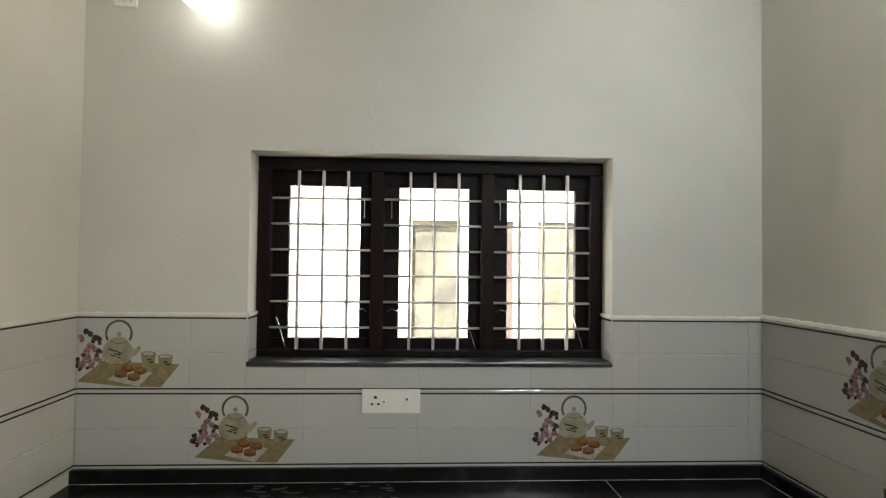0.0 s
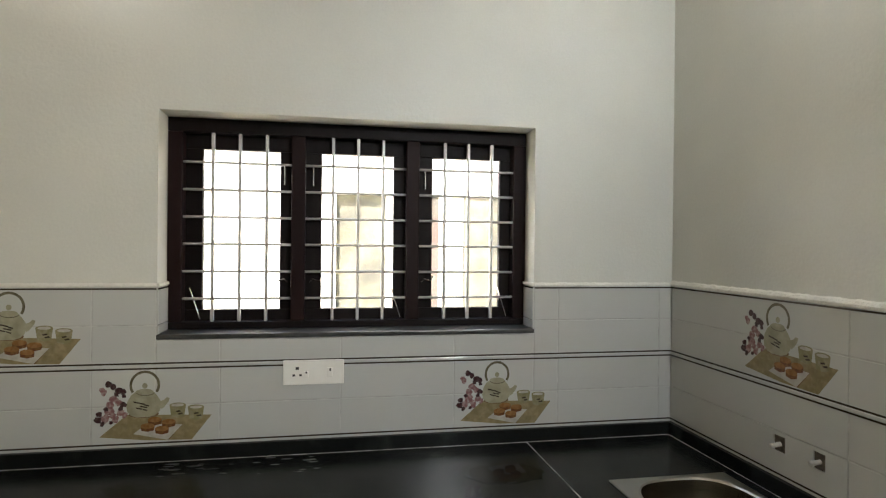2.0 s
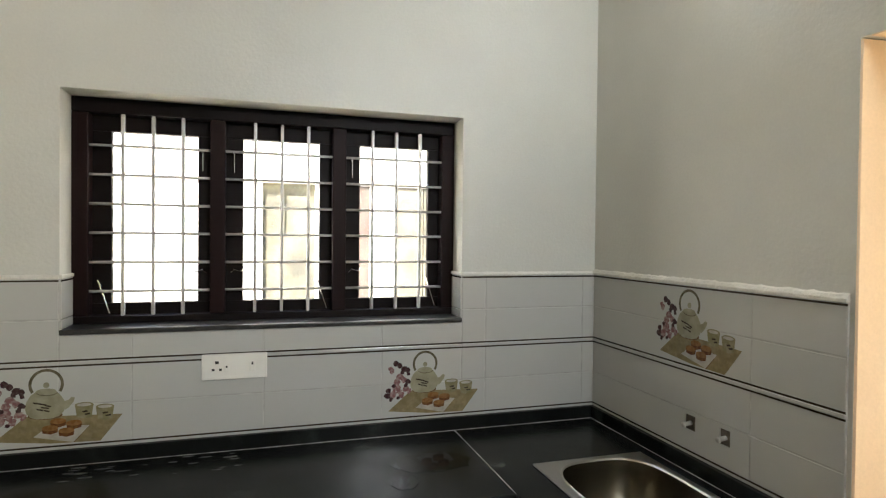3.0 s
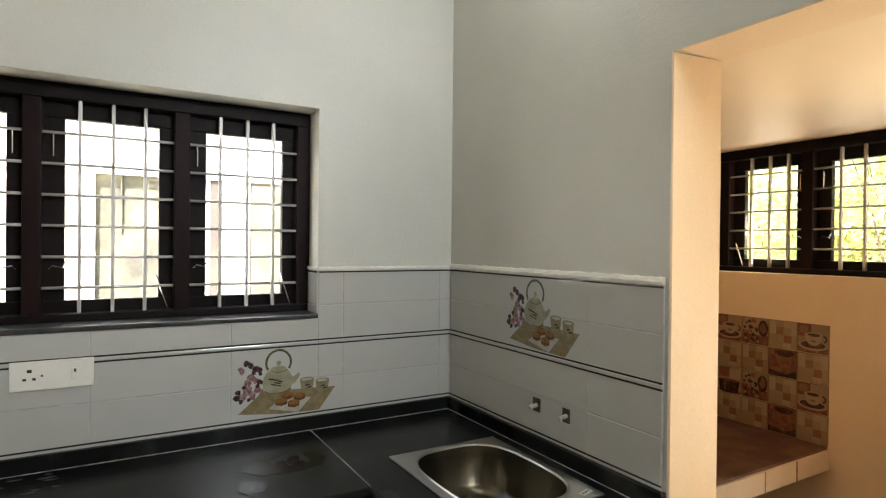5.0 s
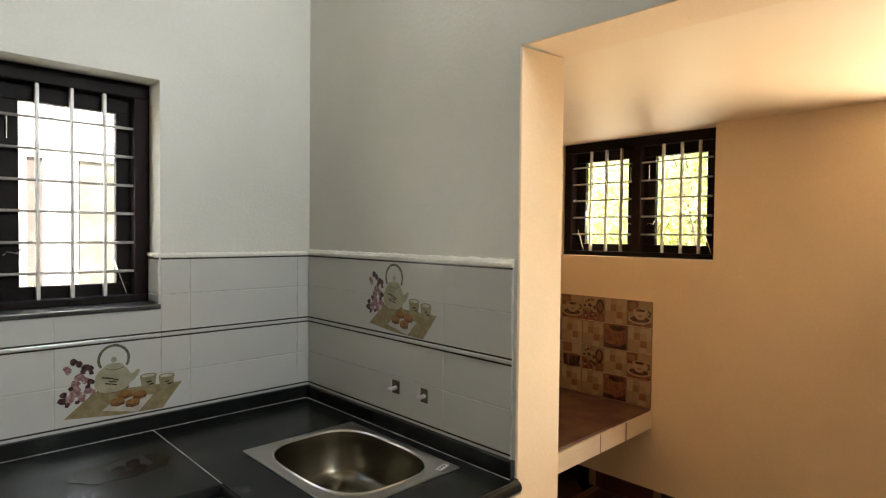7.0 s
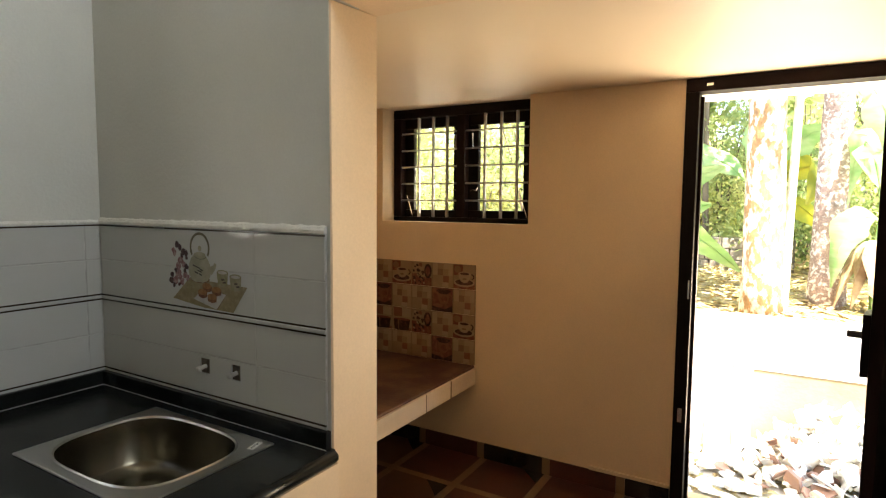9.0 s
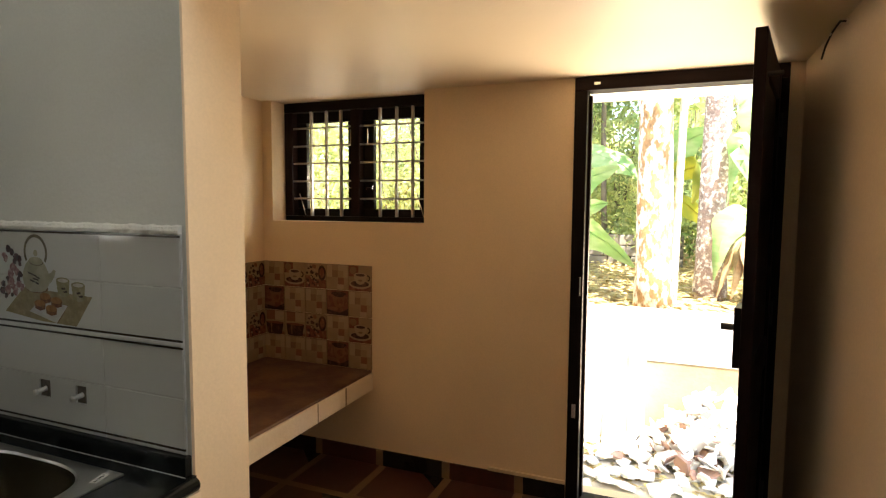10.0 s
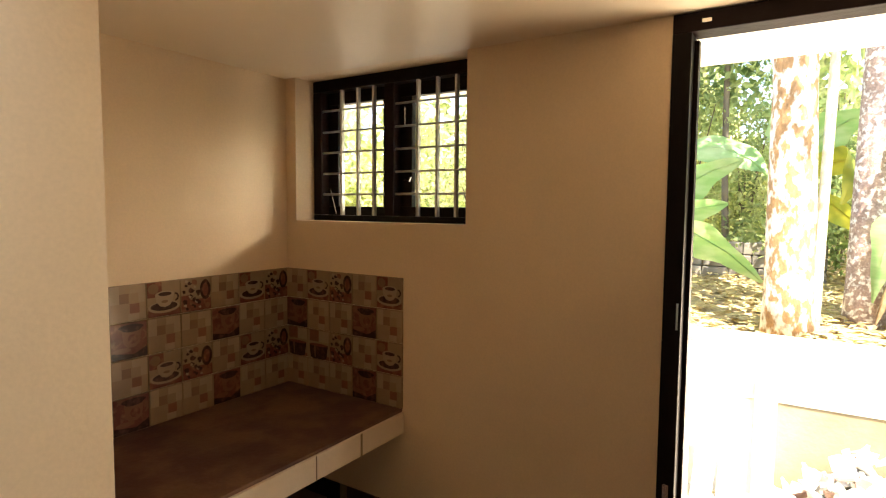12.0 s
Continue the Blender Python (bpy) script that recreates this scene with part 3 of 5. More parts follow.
def teapot_print():
    root = thing("teapot_picture", "printed teapot, cups, cakes and pink flowers on a wall tile", "tile picture", "teapot pictures on the tiles")
    print_part("mat_print", [[(50, 298), (150, 213), (467, 225), (392, 322), (230, 318)]], 0.0006, pu, I_MAT, root, "tan printed place mat")
    print_part("shadow_print", [disc(212, 212, 56, 16)], 0.0008, pu, I_SHAD, root)
    body = [(180, 124), (165, 136), (153, 156), (147, 178), (151, 201), (165, 218), (185, 225), (230, 225), (255, 218), (271, 201), (277, 181), (273, 159), (260, 138), (247, 124)]
    spout = [(273, 163), (287, 158), (297, 148), (308, 152), (303, 167), (287, 188), (275, 196)]
    print_part("teapot_print", [body, disc(214, 123, 33, 11), disc(215, 100, 10, 11), spout], 0.0010, pu, I_POT, root, "cream printed teapot body")
    print_part("handle_print", arc_band(215, 97, 57, 58, 10, math.pi * 0.82, math.pi * 2.18), 0.0014, pu, I_HAND, root, "olive printed teapot handle")
    strokes = []
    for x, y, l in ((172, 160, 26), (192, 165, 24), (210, 172, 22), (182, 184, 24), (206, 190, 20), (196, 178, 30)):
        strokes.append([(x, y), (x + l, y + 6), (x + l - 2, y + 11), (x + 3, y + 6)])
    for x, y in ((330, 205), (338, 215), (398, 215), (408, 225)):
        strokes.append([(x, y), (x + 18, y - 3), (x + 20, y + 3), (x + 4, y + 5)])
    print_part("lid_line_print", arc_band(218, 126, 35, 14, 3, 0.1, math.pi * 0.95), 0.0014, pu, I_HAND, root)
    for cx, cy in ((338, 203), (407, 214)):
        print_part("cup_print", [[(cx - 31, cy - 22), (cx + 31, cy - 22), (cx + 25, cy + 24), (cx, cy + 30), (cx - 24, cy + 24)], disc(cx, cy - 22, 31, 10)], 0.0012, pu, I_CUP, root, "pale yellow printed cup")
        print_part("tea_print", [disc(cx, cy - 22, 24, 6)], 0.0014, pu, I_PLATE, root)
    for st in strokes:
        print_part("brush_mark_print", [st], 0.0016, pu, I_DARK, root, "dark printed brush mark")
    print_part("plate_shadow_print", [[(182, 290), (230, 250), (358, 258), (306, 320)]], 0.0008, pu, I_SHAD, root)
    print_part("plate_print", [[(173, 290), (228, 250), (357, 259), (302, 319)]], 0.0012, pu, I_PLATE, root, "white printed square plate")
    for x, y in ((253, 242), (305, 252), (227, 266), (280, 279)):
        cake = print_part("cake_print", [[(x - 26, y - 6), (x + 26, y - 6), (x + 24, y + 12), (x, y + 18), (x - 24, y + 12)]], 0.0014 + 0.00012 * ((y - 240) // 10), pu, I_CAKE, root, "brown printed cake")
        print_part("cake_top_print", [disc(x, y - 6, 26, 11)], 0.0020 + 0.00012 * ((y - 240) // 10), pu, I_GOLD, cake, "golden printed cake top")
    rf = random.Random(5)
    cluster = [(65, 122, 13), (100, 150, 18), (90, 172, 16), (118, 163, 14), (88, 198, 19), (73, 226, 18), (108, 230, 16), (126, 205, 16), (142, 212, 13), (58, 110, 10), (100, 214, 13)]
    for k, (x, y, r) in enumerate(cluster):
        print_part("blossom_print", [blossom(x, y, r, 11)], 0.0010 + 0.00007 * k, pu, I_PINK, root, "pink printed blossom")
    for k, (x, y, r) in enumerate(((82, 90, 14), (99, 102, 15), (120, 114, 16), (137, 122, 13), (136, 172, 13), (128, 186, 11), (50, 205, 14), (45, 230, 16), (62, 244, 12), (72, 188, 10), (140, 138, 9), (112, 130, 11), (92, 240, 9))):
        print_part("leaf_print", [blossom(x, y, r, 8)], 0.0019 + 0.00007 * k, pu, I_MAUVE, root, "dark mauve printed leaf")
    return root


TY = -0.0085   # face of the glazed wall tiles
first = teapot_print()
first.matrix_basis = pose(-2.817, TY, 1.224)
copy_thing(first, pose(-2.358, TY, 0.925))
copy_thing(first, pose(-0.986, TY, 0.925))
copy_thing(first, pose(TY, -0.458, 1.224, 0, 0, -90))

# ---- sockets, pipes, bead ----
sock = thing("switch_socket", "white rectangular power socket with a switch on the wall tiles", "socket")
part("plate", B(-1.679, TY, 1.147, -1.444, TY - 0.012, 1.243, bevel=0.003), M_PLASTIC, sock)
for x, z, r in ((-1.625, 1.212, 0.0065), (-1.638, 1.185, 0.005), (-1.612, 1.185, 0.005)):
    part("pin_hole", B(x - r, TY - 0.0121, z - r * 0.8, x + r, TY - 0.0127, z + r * 0.8), M_DARK, sock, "small dark pin hole")
for x, z, w, h in ((-1.590, 1.189, 0.009, 0.012), (-1.498, 1.195, 0.010, 0.018)):
    part("rocker", B(x - w, TY - 0.0121, z - h, x + w, TY - 0.019, z + h, bevel=0.002), M_PLASTIC, sock, "small white rocker switch")
    part("rocker_mark", B(x - 0.003, TY - 0.0192, z + h * 0.3, x + 0.003, TY - 0.0202, z + h * 0.9), M_DARK, sock)
sock.location = (0, 0, -0.007)
sw = thing("switch_plate", "small white switch plate high on the painted wall", "switch")
part("plate", B(-2.70, -0.0005, 2.785, -2.612, -0.012, 2.87, bevel=0.003), M_PLASTIC, sw)
for x in (-2.68, -2.656, -2.632):
    part("rocker", B(x - 0.008, -0.0122, 2.80, x + 0.008, -0.018, 2.835, bevel=0.002), M_PLASTIC, sw)
    part("rocker_mark", B(x - 0.003, -0.0182, 2.806, x + 0.003, -0.0188, 2.812), M_DARK, sw)

sw.location = (0.006, 0, -0.019)

HOLES = ((-0.619, -0.671), (-0.783, -0.829))
for y0, y1 in HOLES:
    w = thing("water_pipe", "capped white water pipe stub in a rough tile hole", "pipe")
    part("mortar", B(-0.0012, y0, 1.010, -0.0022, y1, 1.064), M_CAVITY, w, "rough grey mortar in the hole")
    yc = (y0 + y1) / 2
    part("stub", T([(-0.0022, yc, 1.036), (-0.028, yc + 0.004, 1.031)], 0.0075, 14), M_PIPE, w, smooth=True)
    part("cap", T([(-0.028, yc + 0.004, 1.031), (-0.036, yc + 0.005, 1.0295)], 0.009, 14), M_PIPE, w, smooth=True)


def rough_bead(name, a, c, r0, r1, n):
    """A hand-laid strip of cement from a to c."""
    bm = bmesh.new()
    rr = random.Random(len(name))
    a, c = Vector(a), Vector(c)
    rings = []
    out = Vector((0, -1, 0)) if abs(c.x - a.x) > abs(c.y - a.y) else (Vector((-1, 0, 0)) if a.x > -1 else Vector((1, 0, 0)))
    for k in range(n + 1):
        p = a.lerp(c, k / n)
        w, h = r0 * rr.uniform(0.93, 1.05), r1 * rr.uniform(0.88, 1.06)
        rings.append([bm.verts.new(p + out * o + Vector((0, 0, z))) for o, z in ((0, -0.001), (w, -0.001), (w * 1.05, h * 0.45), (w * 0.55, h), (0, h * 1.25))])
    for q, u in zip(rings, rings[1:]):
        for k in range(4):
            bm.faces.new((q[k], q[k + 1], u[k + 1], u[k]))
    bm.faces.new(rings[0]), bm.faces.new(rings[-1])
    return structure(name, bm, M_BEAD, "rough off-white cement bead along the top of the tiles", "trim")


rough_bead("bead_north", (KW + 0.002, 0, 1.525), (WX0 - 0.001, 0, 1.525), 0.011, 0.012, 40)
rough_bead("bead_north_right", (WX1 + 0.001, 0, 1.525), (-0.012, 0, 1.525), 0.011, 0.012, 40)
rough_bead("bead_east", (0, -0.001, 1.525), (0, TE, 1.525), 0.013, 0.019, 70)
rough_bead("bead_west", (KW, -0.012, 1.525), (KW, -3.2, 1.525), 0.011, 0.012, 90)

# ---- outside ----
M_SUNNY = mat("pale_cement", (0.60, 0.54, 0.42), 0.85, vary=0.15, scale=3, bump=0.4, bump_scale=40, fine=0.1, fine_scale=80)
M_WHITEW = mat("white_lime_wash", (0.78, 0.76, 0.70), 0.85, vary=0.08, scale=3, bump=0.3, bump_scale=30)
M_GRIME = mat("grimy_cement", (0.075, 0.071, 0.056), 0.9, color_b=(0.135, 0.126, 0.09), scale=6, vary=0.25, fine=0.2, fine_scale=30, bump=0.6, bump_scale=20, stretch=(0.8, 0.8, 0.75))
M_EARTH = mat("leaf_litter_earth", (0.27, 0.19, 0.09), 0.95, color_b=(0.48, 0.38, 0.18), scale=5, vary=0.3, fine=0.4, fine_scale=25, bump=1.0, bump_scale=20)
M_BARK = mat("lichen_bark", (0.30, 0.17, 0.07), 0.9, color_b=(0.62, 0.58, 0.48), scale=15, blend=(0.46, 0.56), vary=0.2, fine=0.25, fine_scale=40, bump=1.0, bump_scale=30, stretch=(1, 1, 0.6))
M_BARK2 = mat("grey_lichen_bark", (0.30, 0.21, 0.17), 0.9, color_b=(0.66, 0.60, 0.54), scale=22, blend=(0.50, 0.60), vary=0.25, fine=0.25, fine_scale=60, bump=1.0, bump_scale=40)
M_PALE = mat("pale_smooth_bark", (0.55, 0.46, 0.28), 0.85, color_b=(0.70, 0.66, 0.52), scale=8, vary=0.15, bump=0.4)
M_TWIG = mat("twig_bark", (0.16, 0.12, 0.08), 0.9, vary=0.2, scale=8)
M_LEAF = mat("yellow_green_leaves", (0.38, 0.43, 0.15), 0.5, color_b=(0.66, 0.64, 0.27), scale=1.2, vary=0.3, fine=0.3, fine_scale=9)
M_LEAF2 = mat("deep_green_leaves", (0.22, 0.30, 0.11), 0.5, color_b=(0.46, 0.50, 0.20), scale=1.5, vary=0.3, fine=0.3, fine_scale=9)
M_BANANA = mat("banana_leaf_green", (0.27, 0.44, 0.15), 0.4, color_b=(0.42, 0.53, 0.25), scale=3, vary=0.15, stretch=(1, 1, 3))
M_BAN_Y = mat("yellowing_banana_leaf", (0.50, 0.46, 0.05), 0.4, color_b=(0.30, 0.34, 0.05), scale=4, vary=0.15)
M_BAN_D = mat("dried_banana_leaf", (0.22, 0.13, 0.06), 0.85, color_b=(0.36, 0.26, 0.14), scale=6, vary=0.25, bump=0.6)
M_DRYLEAF = mat("fallen_dry_leaf", (0.34, 0.24, 0.10), 0.8, color_b=(0.56, 0.46, 0.20), scale=9, vary=0.3)
M_RUBBLE = mat("broken_white_tile", (0.80, 0.77, 0.70), 0.55, vary=0.12, scale=6, rnd=0.12, bump=0.3, bump_scale=30)
M_RUB_R = mat("broken_red_tile", (0.40, 0.24, 0.17), 0.7, vary=0.2, scale=8, rnd=0.25, bump=0.3)
for lm, w in ((M_LEAF, 0.6), (M_LEAF2, 0.6), (M_BANANA, 0.45), (M_BAN_Y, 0.4), (M_DRYLEAF, 0.25)):
    nt = lm.node_tree
    pb = nt.nodes["Principled BSDF"]
    tr = nt.nodes.new("ShaderNodeBsdfTranslucent")
    mx = nt.nodes.new("ShaderNodeMixShader")
    mx.inputs[0].default_value = w
    nt.links.new(pb.inputs["Base Color"].links[0].from_socket, tr.inputs["Color"])
    nt.links.new(pb.outputs[0], mx.inputs[1])
    nt.links.new(tr.outputs[0], mx.inputs[2])
    nt.links.new(mx.outputs[0], nt.nodes["Material Output"].inputs["Surface"])
M_STONE = mat("grey_garden_stone", (0.20, 0.17, 0.13), 0.9, vary=0.25, scale=7, rnd=0.25, bump=0.8, bump_scale=20)

GZ, BZ, GX = -0.56, 0.52, 4.30
bm = bmesh.new()
bm.faces.new([bm.verts.new(p) for p in ((-70, -80, GZ), (130, -80, GZ), (130, 90, GZ), (-70, 90, GZ))])
structure("ground", bm, M_SUNNY, "sunlit pale cement and bare earth", "ground")
structure("house_plinth", B(KW - 0.3, KS - 0.3, GZ, XO + 0.02, 0.25, -0.205), M_SUNNY, "cement plinth below the house", "plinth")
structure("door_step", B(XO + 0.021, DY1 - 0.2, GZ, XO + 0.40, DY0 + 0.2, -0.22), M_SUNNY, "cement step outside the door", "step")
structure("sunshade", B(XO, -4.2, 2.26, XO + 0.78, 0.4, 2.34, bevel=0.004), M_WHITEW, "thin whitewashed concrete sunshade over the door", "sunshade")
structure("roof_slab", B(KW - 0.6, KS - 0.6, KH + 0.151, 0.55, 0.45, KH + 0.27), M_WHITEW, "flat concrete roof slab", "roof")
# Ochre carries the wall's weaker light; the white stretch is its bright part.
M_GWALL = mat("shaded_cream_ochre", (0.23, 0.175, 0.095), 0.85, color_b=(0.30, 0.245, 0.15), scale=1.6, vary=0.1, bump=0.3, bump_scale=30)
structure("garden_wall", B(GX, -9, GZ, GX + 0.15, -2.17, 0.60), M_GWALL, "low plastered garden wall, darker ochre where it is less lit", "wall")
structure("garden_wall_white", B(GX, -2.169, GZ, GX + 0.15, 7, 0.60), M_WHITEW, "low whitewashed garden wall", "wall")
# Strip added to paint the sunlit glare on the upper wall.
structure("garden_wall_band", B(GX - 0.012, -9, 0.20, GX - 0.0005, 7, 0.60, bevel=0.003), M_WHITEW, "white strip painting the glare below the coping", "band")
structure("garden_wall_coping", B(GX - 0.03, -9, 0.601, GX + 0.18, 7, 0.65, bevel=0.008), M_WHITEW, "whitewashed coping of the garden wall", "coping")
for y in (-5.1, -2.172, 0.8, 3.8):
    structure("garden_wall_pier", B(GX - 0.05, y - 0.07, GZ, GX - 0.001, y + 0.07, 0.355, bevel=0.008), M_WHITEW, "whitewashed pier of the garden wall", "pier")

# garden bank: uneven earth
bm = bmesh.new()
nx, ny = 60, 60
grid = []
for i in range(nx + 1):
    row = []
    for j in range(ny + 1):
        x, y = GX + 0.151 + (i / nx) ** 1.8 * 55, -32 + 64 * j / ny
        z = BZ + 0.5 * (1 - math.exp(-(x - GX) / 9.0)) + 0.10 * noise.noise(Vector((x * 0.6, y * 0.6, 0))) * min(1, (x - GX))
        row.append(bm.verts.new((x, y, z)))
    grid.append(row)
for i in range(nx):
    for j in range(ny):
        bm.faces.new((grid[i][j], grid[i + 1][j], grid[i + 1][j + 1], grid[i][j + 1]))
structure("garden_bank", bm, M_EARTH, "raised garden earth under fallen leaves", "ground")


def bank_z(x, y):
    return BZ + 0.5 * (1 - math.exp(-(x - GX) / 9.0))


def leaf_mesh(name, pts, size, material, rr, long=1.9, flatness=0.0):
    """One mesh of many small folded leaves."""
    n = len(pts)
    c = np.array(pts)
    d = np.array([rr.normal(size=3) for _ in range(n)])
    d[:, 2] = d[:, 2] * (1 - flatness) - 0.25 * (1 - flatness)
    d /= np.linalg.norm(d, axis=1)[:, None]
    u = rr.normal(size=(n, 3))
    u[:, :2] *= (1 - flatness) if flatness else 1
    u[:, 2] += flatness * 3
    s = np.cross(d, u)
    s /= np.linalg.norm(s, axis=1)[:, None] + 1e-9
    up = np.cross(s, d)
    L = (size * rr.uniform(0.6, 1.3, n))[:, None]
    v = np.empty((n, 4, 3))
    v[:, 0] = c
    v[:, 1] = c + d * L * 0.5 + s * L * 0.5 / long + up * L * 0.08
    v[:, 2] = c + d * L
    v[:, 3] = c + d * L * 0.5 - s * L * 0.5 / long + up * L * 0.08
    me = bpy.data.meshes.new(name)
    idx = np.arange(n) * 4
    me.from_pydata(v.reshape(-1, 3).tolist(), [], [f for i in idx.tolist() for f in ((i, i + 1, i + 2), (i, i + 2, i + 3))])
    me.materials.append(material)
    return new(name, me)


def tree(name, x, y, z, h, r, lean, bark, leafmat, crown_n, crown_r, label, seed, flare=1.15, crown_at=0.75):
    rr = np.random.default_rng(seed)
    root = thing(name, label, "tree", at=(x, y, z))
    bm = bmesh.new()
    pts, rs = [], []
    for k in range(15):
        f = k / 14
        pts.append((lean[0] * f * h + 0.04 * math.sin(5 * f + seed), lean[1] * f * h + 0.04 * math.cos(4 * f + seed), f * h * 0.97 - 0.1))
        rs.append(r * (1 - 0.45 * f) * (flare if k == 0 else 1.0) * rr.uniform(0.96, 1.04))
    tube(bm, pts, rs, 18)
    part("trunk", bm, bark, root, "mottled trunk with pale lichen patches", True)
    tips = []
    for k in range(7):
        f = rr.uniform(0.62, 0.96)
        a = rr.uniform(0, 2 * math.pi)
        p = Vector(pts[int(f * 14)])
        ln = crown_r * rr.uniform(0.6, 1.0)
        q = [p, p + Vector((math.cos(a), math.sin(a), 0.35)) * ln * 0.5, p + Vector((math.cos(a), math.sin(a), 0.7)) * ln]
        part("limb", T(q, [r * 0.35, r * 0.22, r * 0.06], 8), bark, root, smooth=True)
        tips += [tuple(q[1]), tuple(q[2])]
    tips.append(pts[-1])
    cl = [np.array(tips[rr.integers(len(tips))]) + rr.normal(size=3) * crown_r * 0.35 for _ in range(40)]
    cl = [c * 1.0 for c in cl]
    P = [cl[rr.integers(len(cl))] + rr.normal(size=3) * crown_r * 0.13 for _ in range(crown_n)]
    cr = leaf_mesh("crown", P, 0.16, leafmat, rr)
    cr.parent = root
    return root


tree("lichen_tree", 5.0, -2.22, BZ, 7.5, 0.185, (-0.008, 0.004), M_BARK, M_LEAF, 1800, 2.2, "tall tree trunk blotched with white lichen behind the garden wall", 3)
tree("grey_bark_tree", 5.8, -2.84, BZ, 8.0, 0.165, (0.0, -0.018), M_BARK2, M_LEAF2, 1800, 2.2, "tall reddish-grey rough-barked tree behind the garden wall", 5)
tree("slim_tree", 5.25, -2.47, BZ, 6.0, 0.045, (0.0, 0.003), M_PALE, M_LEAF, 1500, 1.2, "slim pale trunk close to the lichen tree", 7)
tree("garden_tree", 9.5, 0.8, BZ + 0.2, 6.5, 0.10, (0.02, 0.03), M_TWIG, M_LEAF, 9000, 2.6, "young garden tree with yellow-green leaves", 11)
tree("garden_tree", 10.5, -3.9, BZ + 0.2, 7.5, 0.09, (0.01, -0.02), M_TWIG, M_LEAF, 9000, 2.6, "young garden tree with yellow-green leaves", 13)
tree("garden_tree", 8.6, -1.4, BZ + 0.2, 5.5, 0.05, (0.03, 0.02), M_TWIG, M_LEAF2, 7000, 2.0, "slender garden tree with deep green leaves", 17)


def shrub(x, y, r, h, n, material, label, seed):
    rr = np.random.default_rng(seed)
    z = bank_z(x, y)
    root = thing("shrub", label, "shrub", at=(x, y, z))
    for k in range(6):
        a = rr.uniform(0, 6.28)
        part("stem", T([(0, 0, -0.05), (0.3 * r * math.cos(a), 0.3 * r * math.sin(a), h * 0.5), (0.7 * r * math.cos(a), 0.7 * r * math.sin(a), h * 0.95)], [0.02, 0.014, 0.006], 6), M_TWIG, root)
    cl = [np.array([rr.normal() * r * 0.5, rr.normal() * r * 0.5, rr.uniform(0.15, 1.0) * h]) for _ in range(26)]
    P = [cl[rr.integers(26)] + rr.normal(size=3) * r * 0.2 for _ in range(n)]
    P = [p for p in P if p[2] > 0.02]
    lf = leaf_mesh("foliage", P, 0.10, material, rr)
    lf.parent = root


rr = np.random.default_rng(21)
for i in range(26):
    x = rr.uniform(7.2, 13)
    y = -6.5 + 11.5 * ((i * 0.618) % 1.0)
    m_, t_ = ((M_LEAF, "dense garden shrub with yellow-green leaves"), (M_LEAF2, "dense garden shrub with dark green leaves"))[int(rr.integers(2))]
    shrub(x, y, rr.uniform(0.7, 1.3), rr.uniform(1.2, 3.4), 2600, m_, t_, 100 + i)
# far woods
P = []
for _ in range(15000):
    y = rr.uniform(-22, 24)
    top = 5.2 + 1.6 * math.sin(y * 0.9) + 1.4 * math.sin(y * 2.3 + 1)
    P.append(np.array([rr.uniform(14, 19), y, 0.6 + (top - 0.6) * rr.uniform(0, 1) ** 0.8]))
tagged(leaf_mesh("far_woods", P, 0.5, M_LEAF, rr), "distant wood of yellow-green leaves", "woods", kind="stuff")
P = [np.array([rr.uniform(19.5, 22), rr.uniform(-28, 30), rr.uniform(0.5, 3.6)]) for _ in range(8000)]
tagged(leaf_mesh("far_woods_dark", P, 0.9, M_LEAF, rr), "distant wood of deep green leaves", "woods", kind="stuff")
P = []
for _ in range(9000):
    x, y = GX + 0.2 + abs(rr.normal()) * 3.0, rr.uniform(-7, 4)
    P.append(np.array([x, y, bank_z(x, y) + rr.uniform(0.0, 0.07)]))
tagged(leaf_mesh("leaf_litter", P, 0.13, M_DRYLEAF, rr, 2.2, 0.85), "fallen dry yellow-brown leaves", "leaf litter", kind="stuff")


def banana_leaf(root, name, base, mid, tip, width, material, label="", droop=0.25, twist=0.95):
    bm = bmesh.new()
    b0, m0, t0 = Vector(base), Vector(mid), Vector(tip)
    n = 16
    rows = []
    for k in range(n + 1):
        f = k / n
        p = b0 * (1 - f) ** 2 + m0 * 2 * f * (1 - f) + t0 * f * f
        d = ((m0 - b0) * (1 - f) + (t0 - m0) * f).normalized()
        s = d.cross(Vector((0, 0, 1)))
        s = s.normalized() if s.length > 0.05 else Vector((0, 1, 0))
        up = s.cross(d)
        s, up = s * math.cos(twist) + up * math.sin(twist), up * math.cos(twist) - s * math.sin(twist)
        if f < 0.16:
            w = 0.02
        else:
            w = width * 0.5 * math.sin(math.pi * min(1, (f - 0.10) / 0.92) ** 0.8) + 0.008
        jag = 1 + 0.12 * math.sin(k * 5.1)
        rows.append([bm.verts.new(p + s * w * a * (jag if abs(a) == 1 else 1) - up * abs(a) ** 1.5 * w * droop) for a in (-1, -0.5, 0, 0.5, 1)])
    for q, u in zip(rows, rows[1:]):
        for k in range(4):
            bm.faces.new((q[k], q[k + 1], u[k + 1], u[k]))
    leaf_ = part(name, bm, material, root, label, True)
    cv = bmesh.new()
    pts = [b0 * (1 - f) ** 2 + m0 * 2 * f * (1 - f) + t0 * f * f - Vector((0, 0, 0.006)) for f in (0, 0.25, 0.5, 0.75, 0.98)]
    tube(cv, pts, [0.022, 0.016, 0.011, 0.007, 0.003], 6)
    part("midrib", cv, material, leaf_, smooth=True)


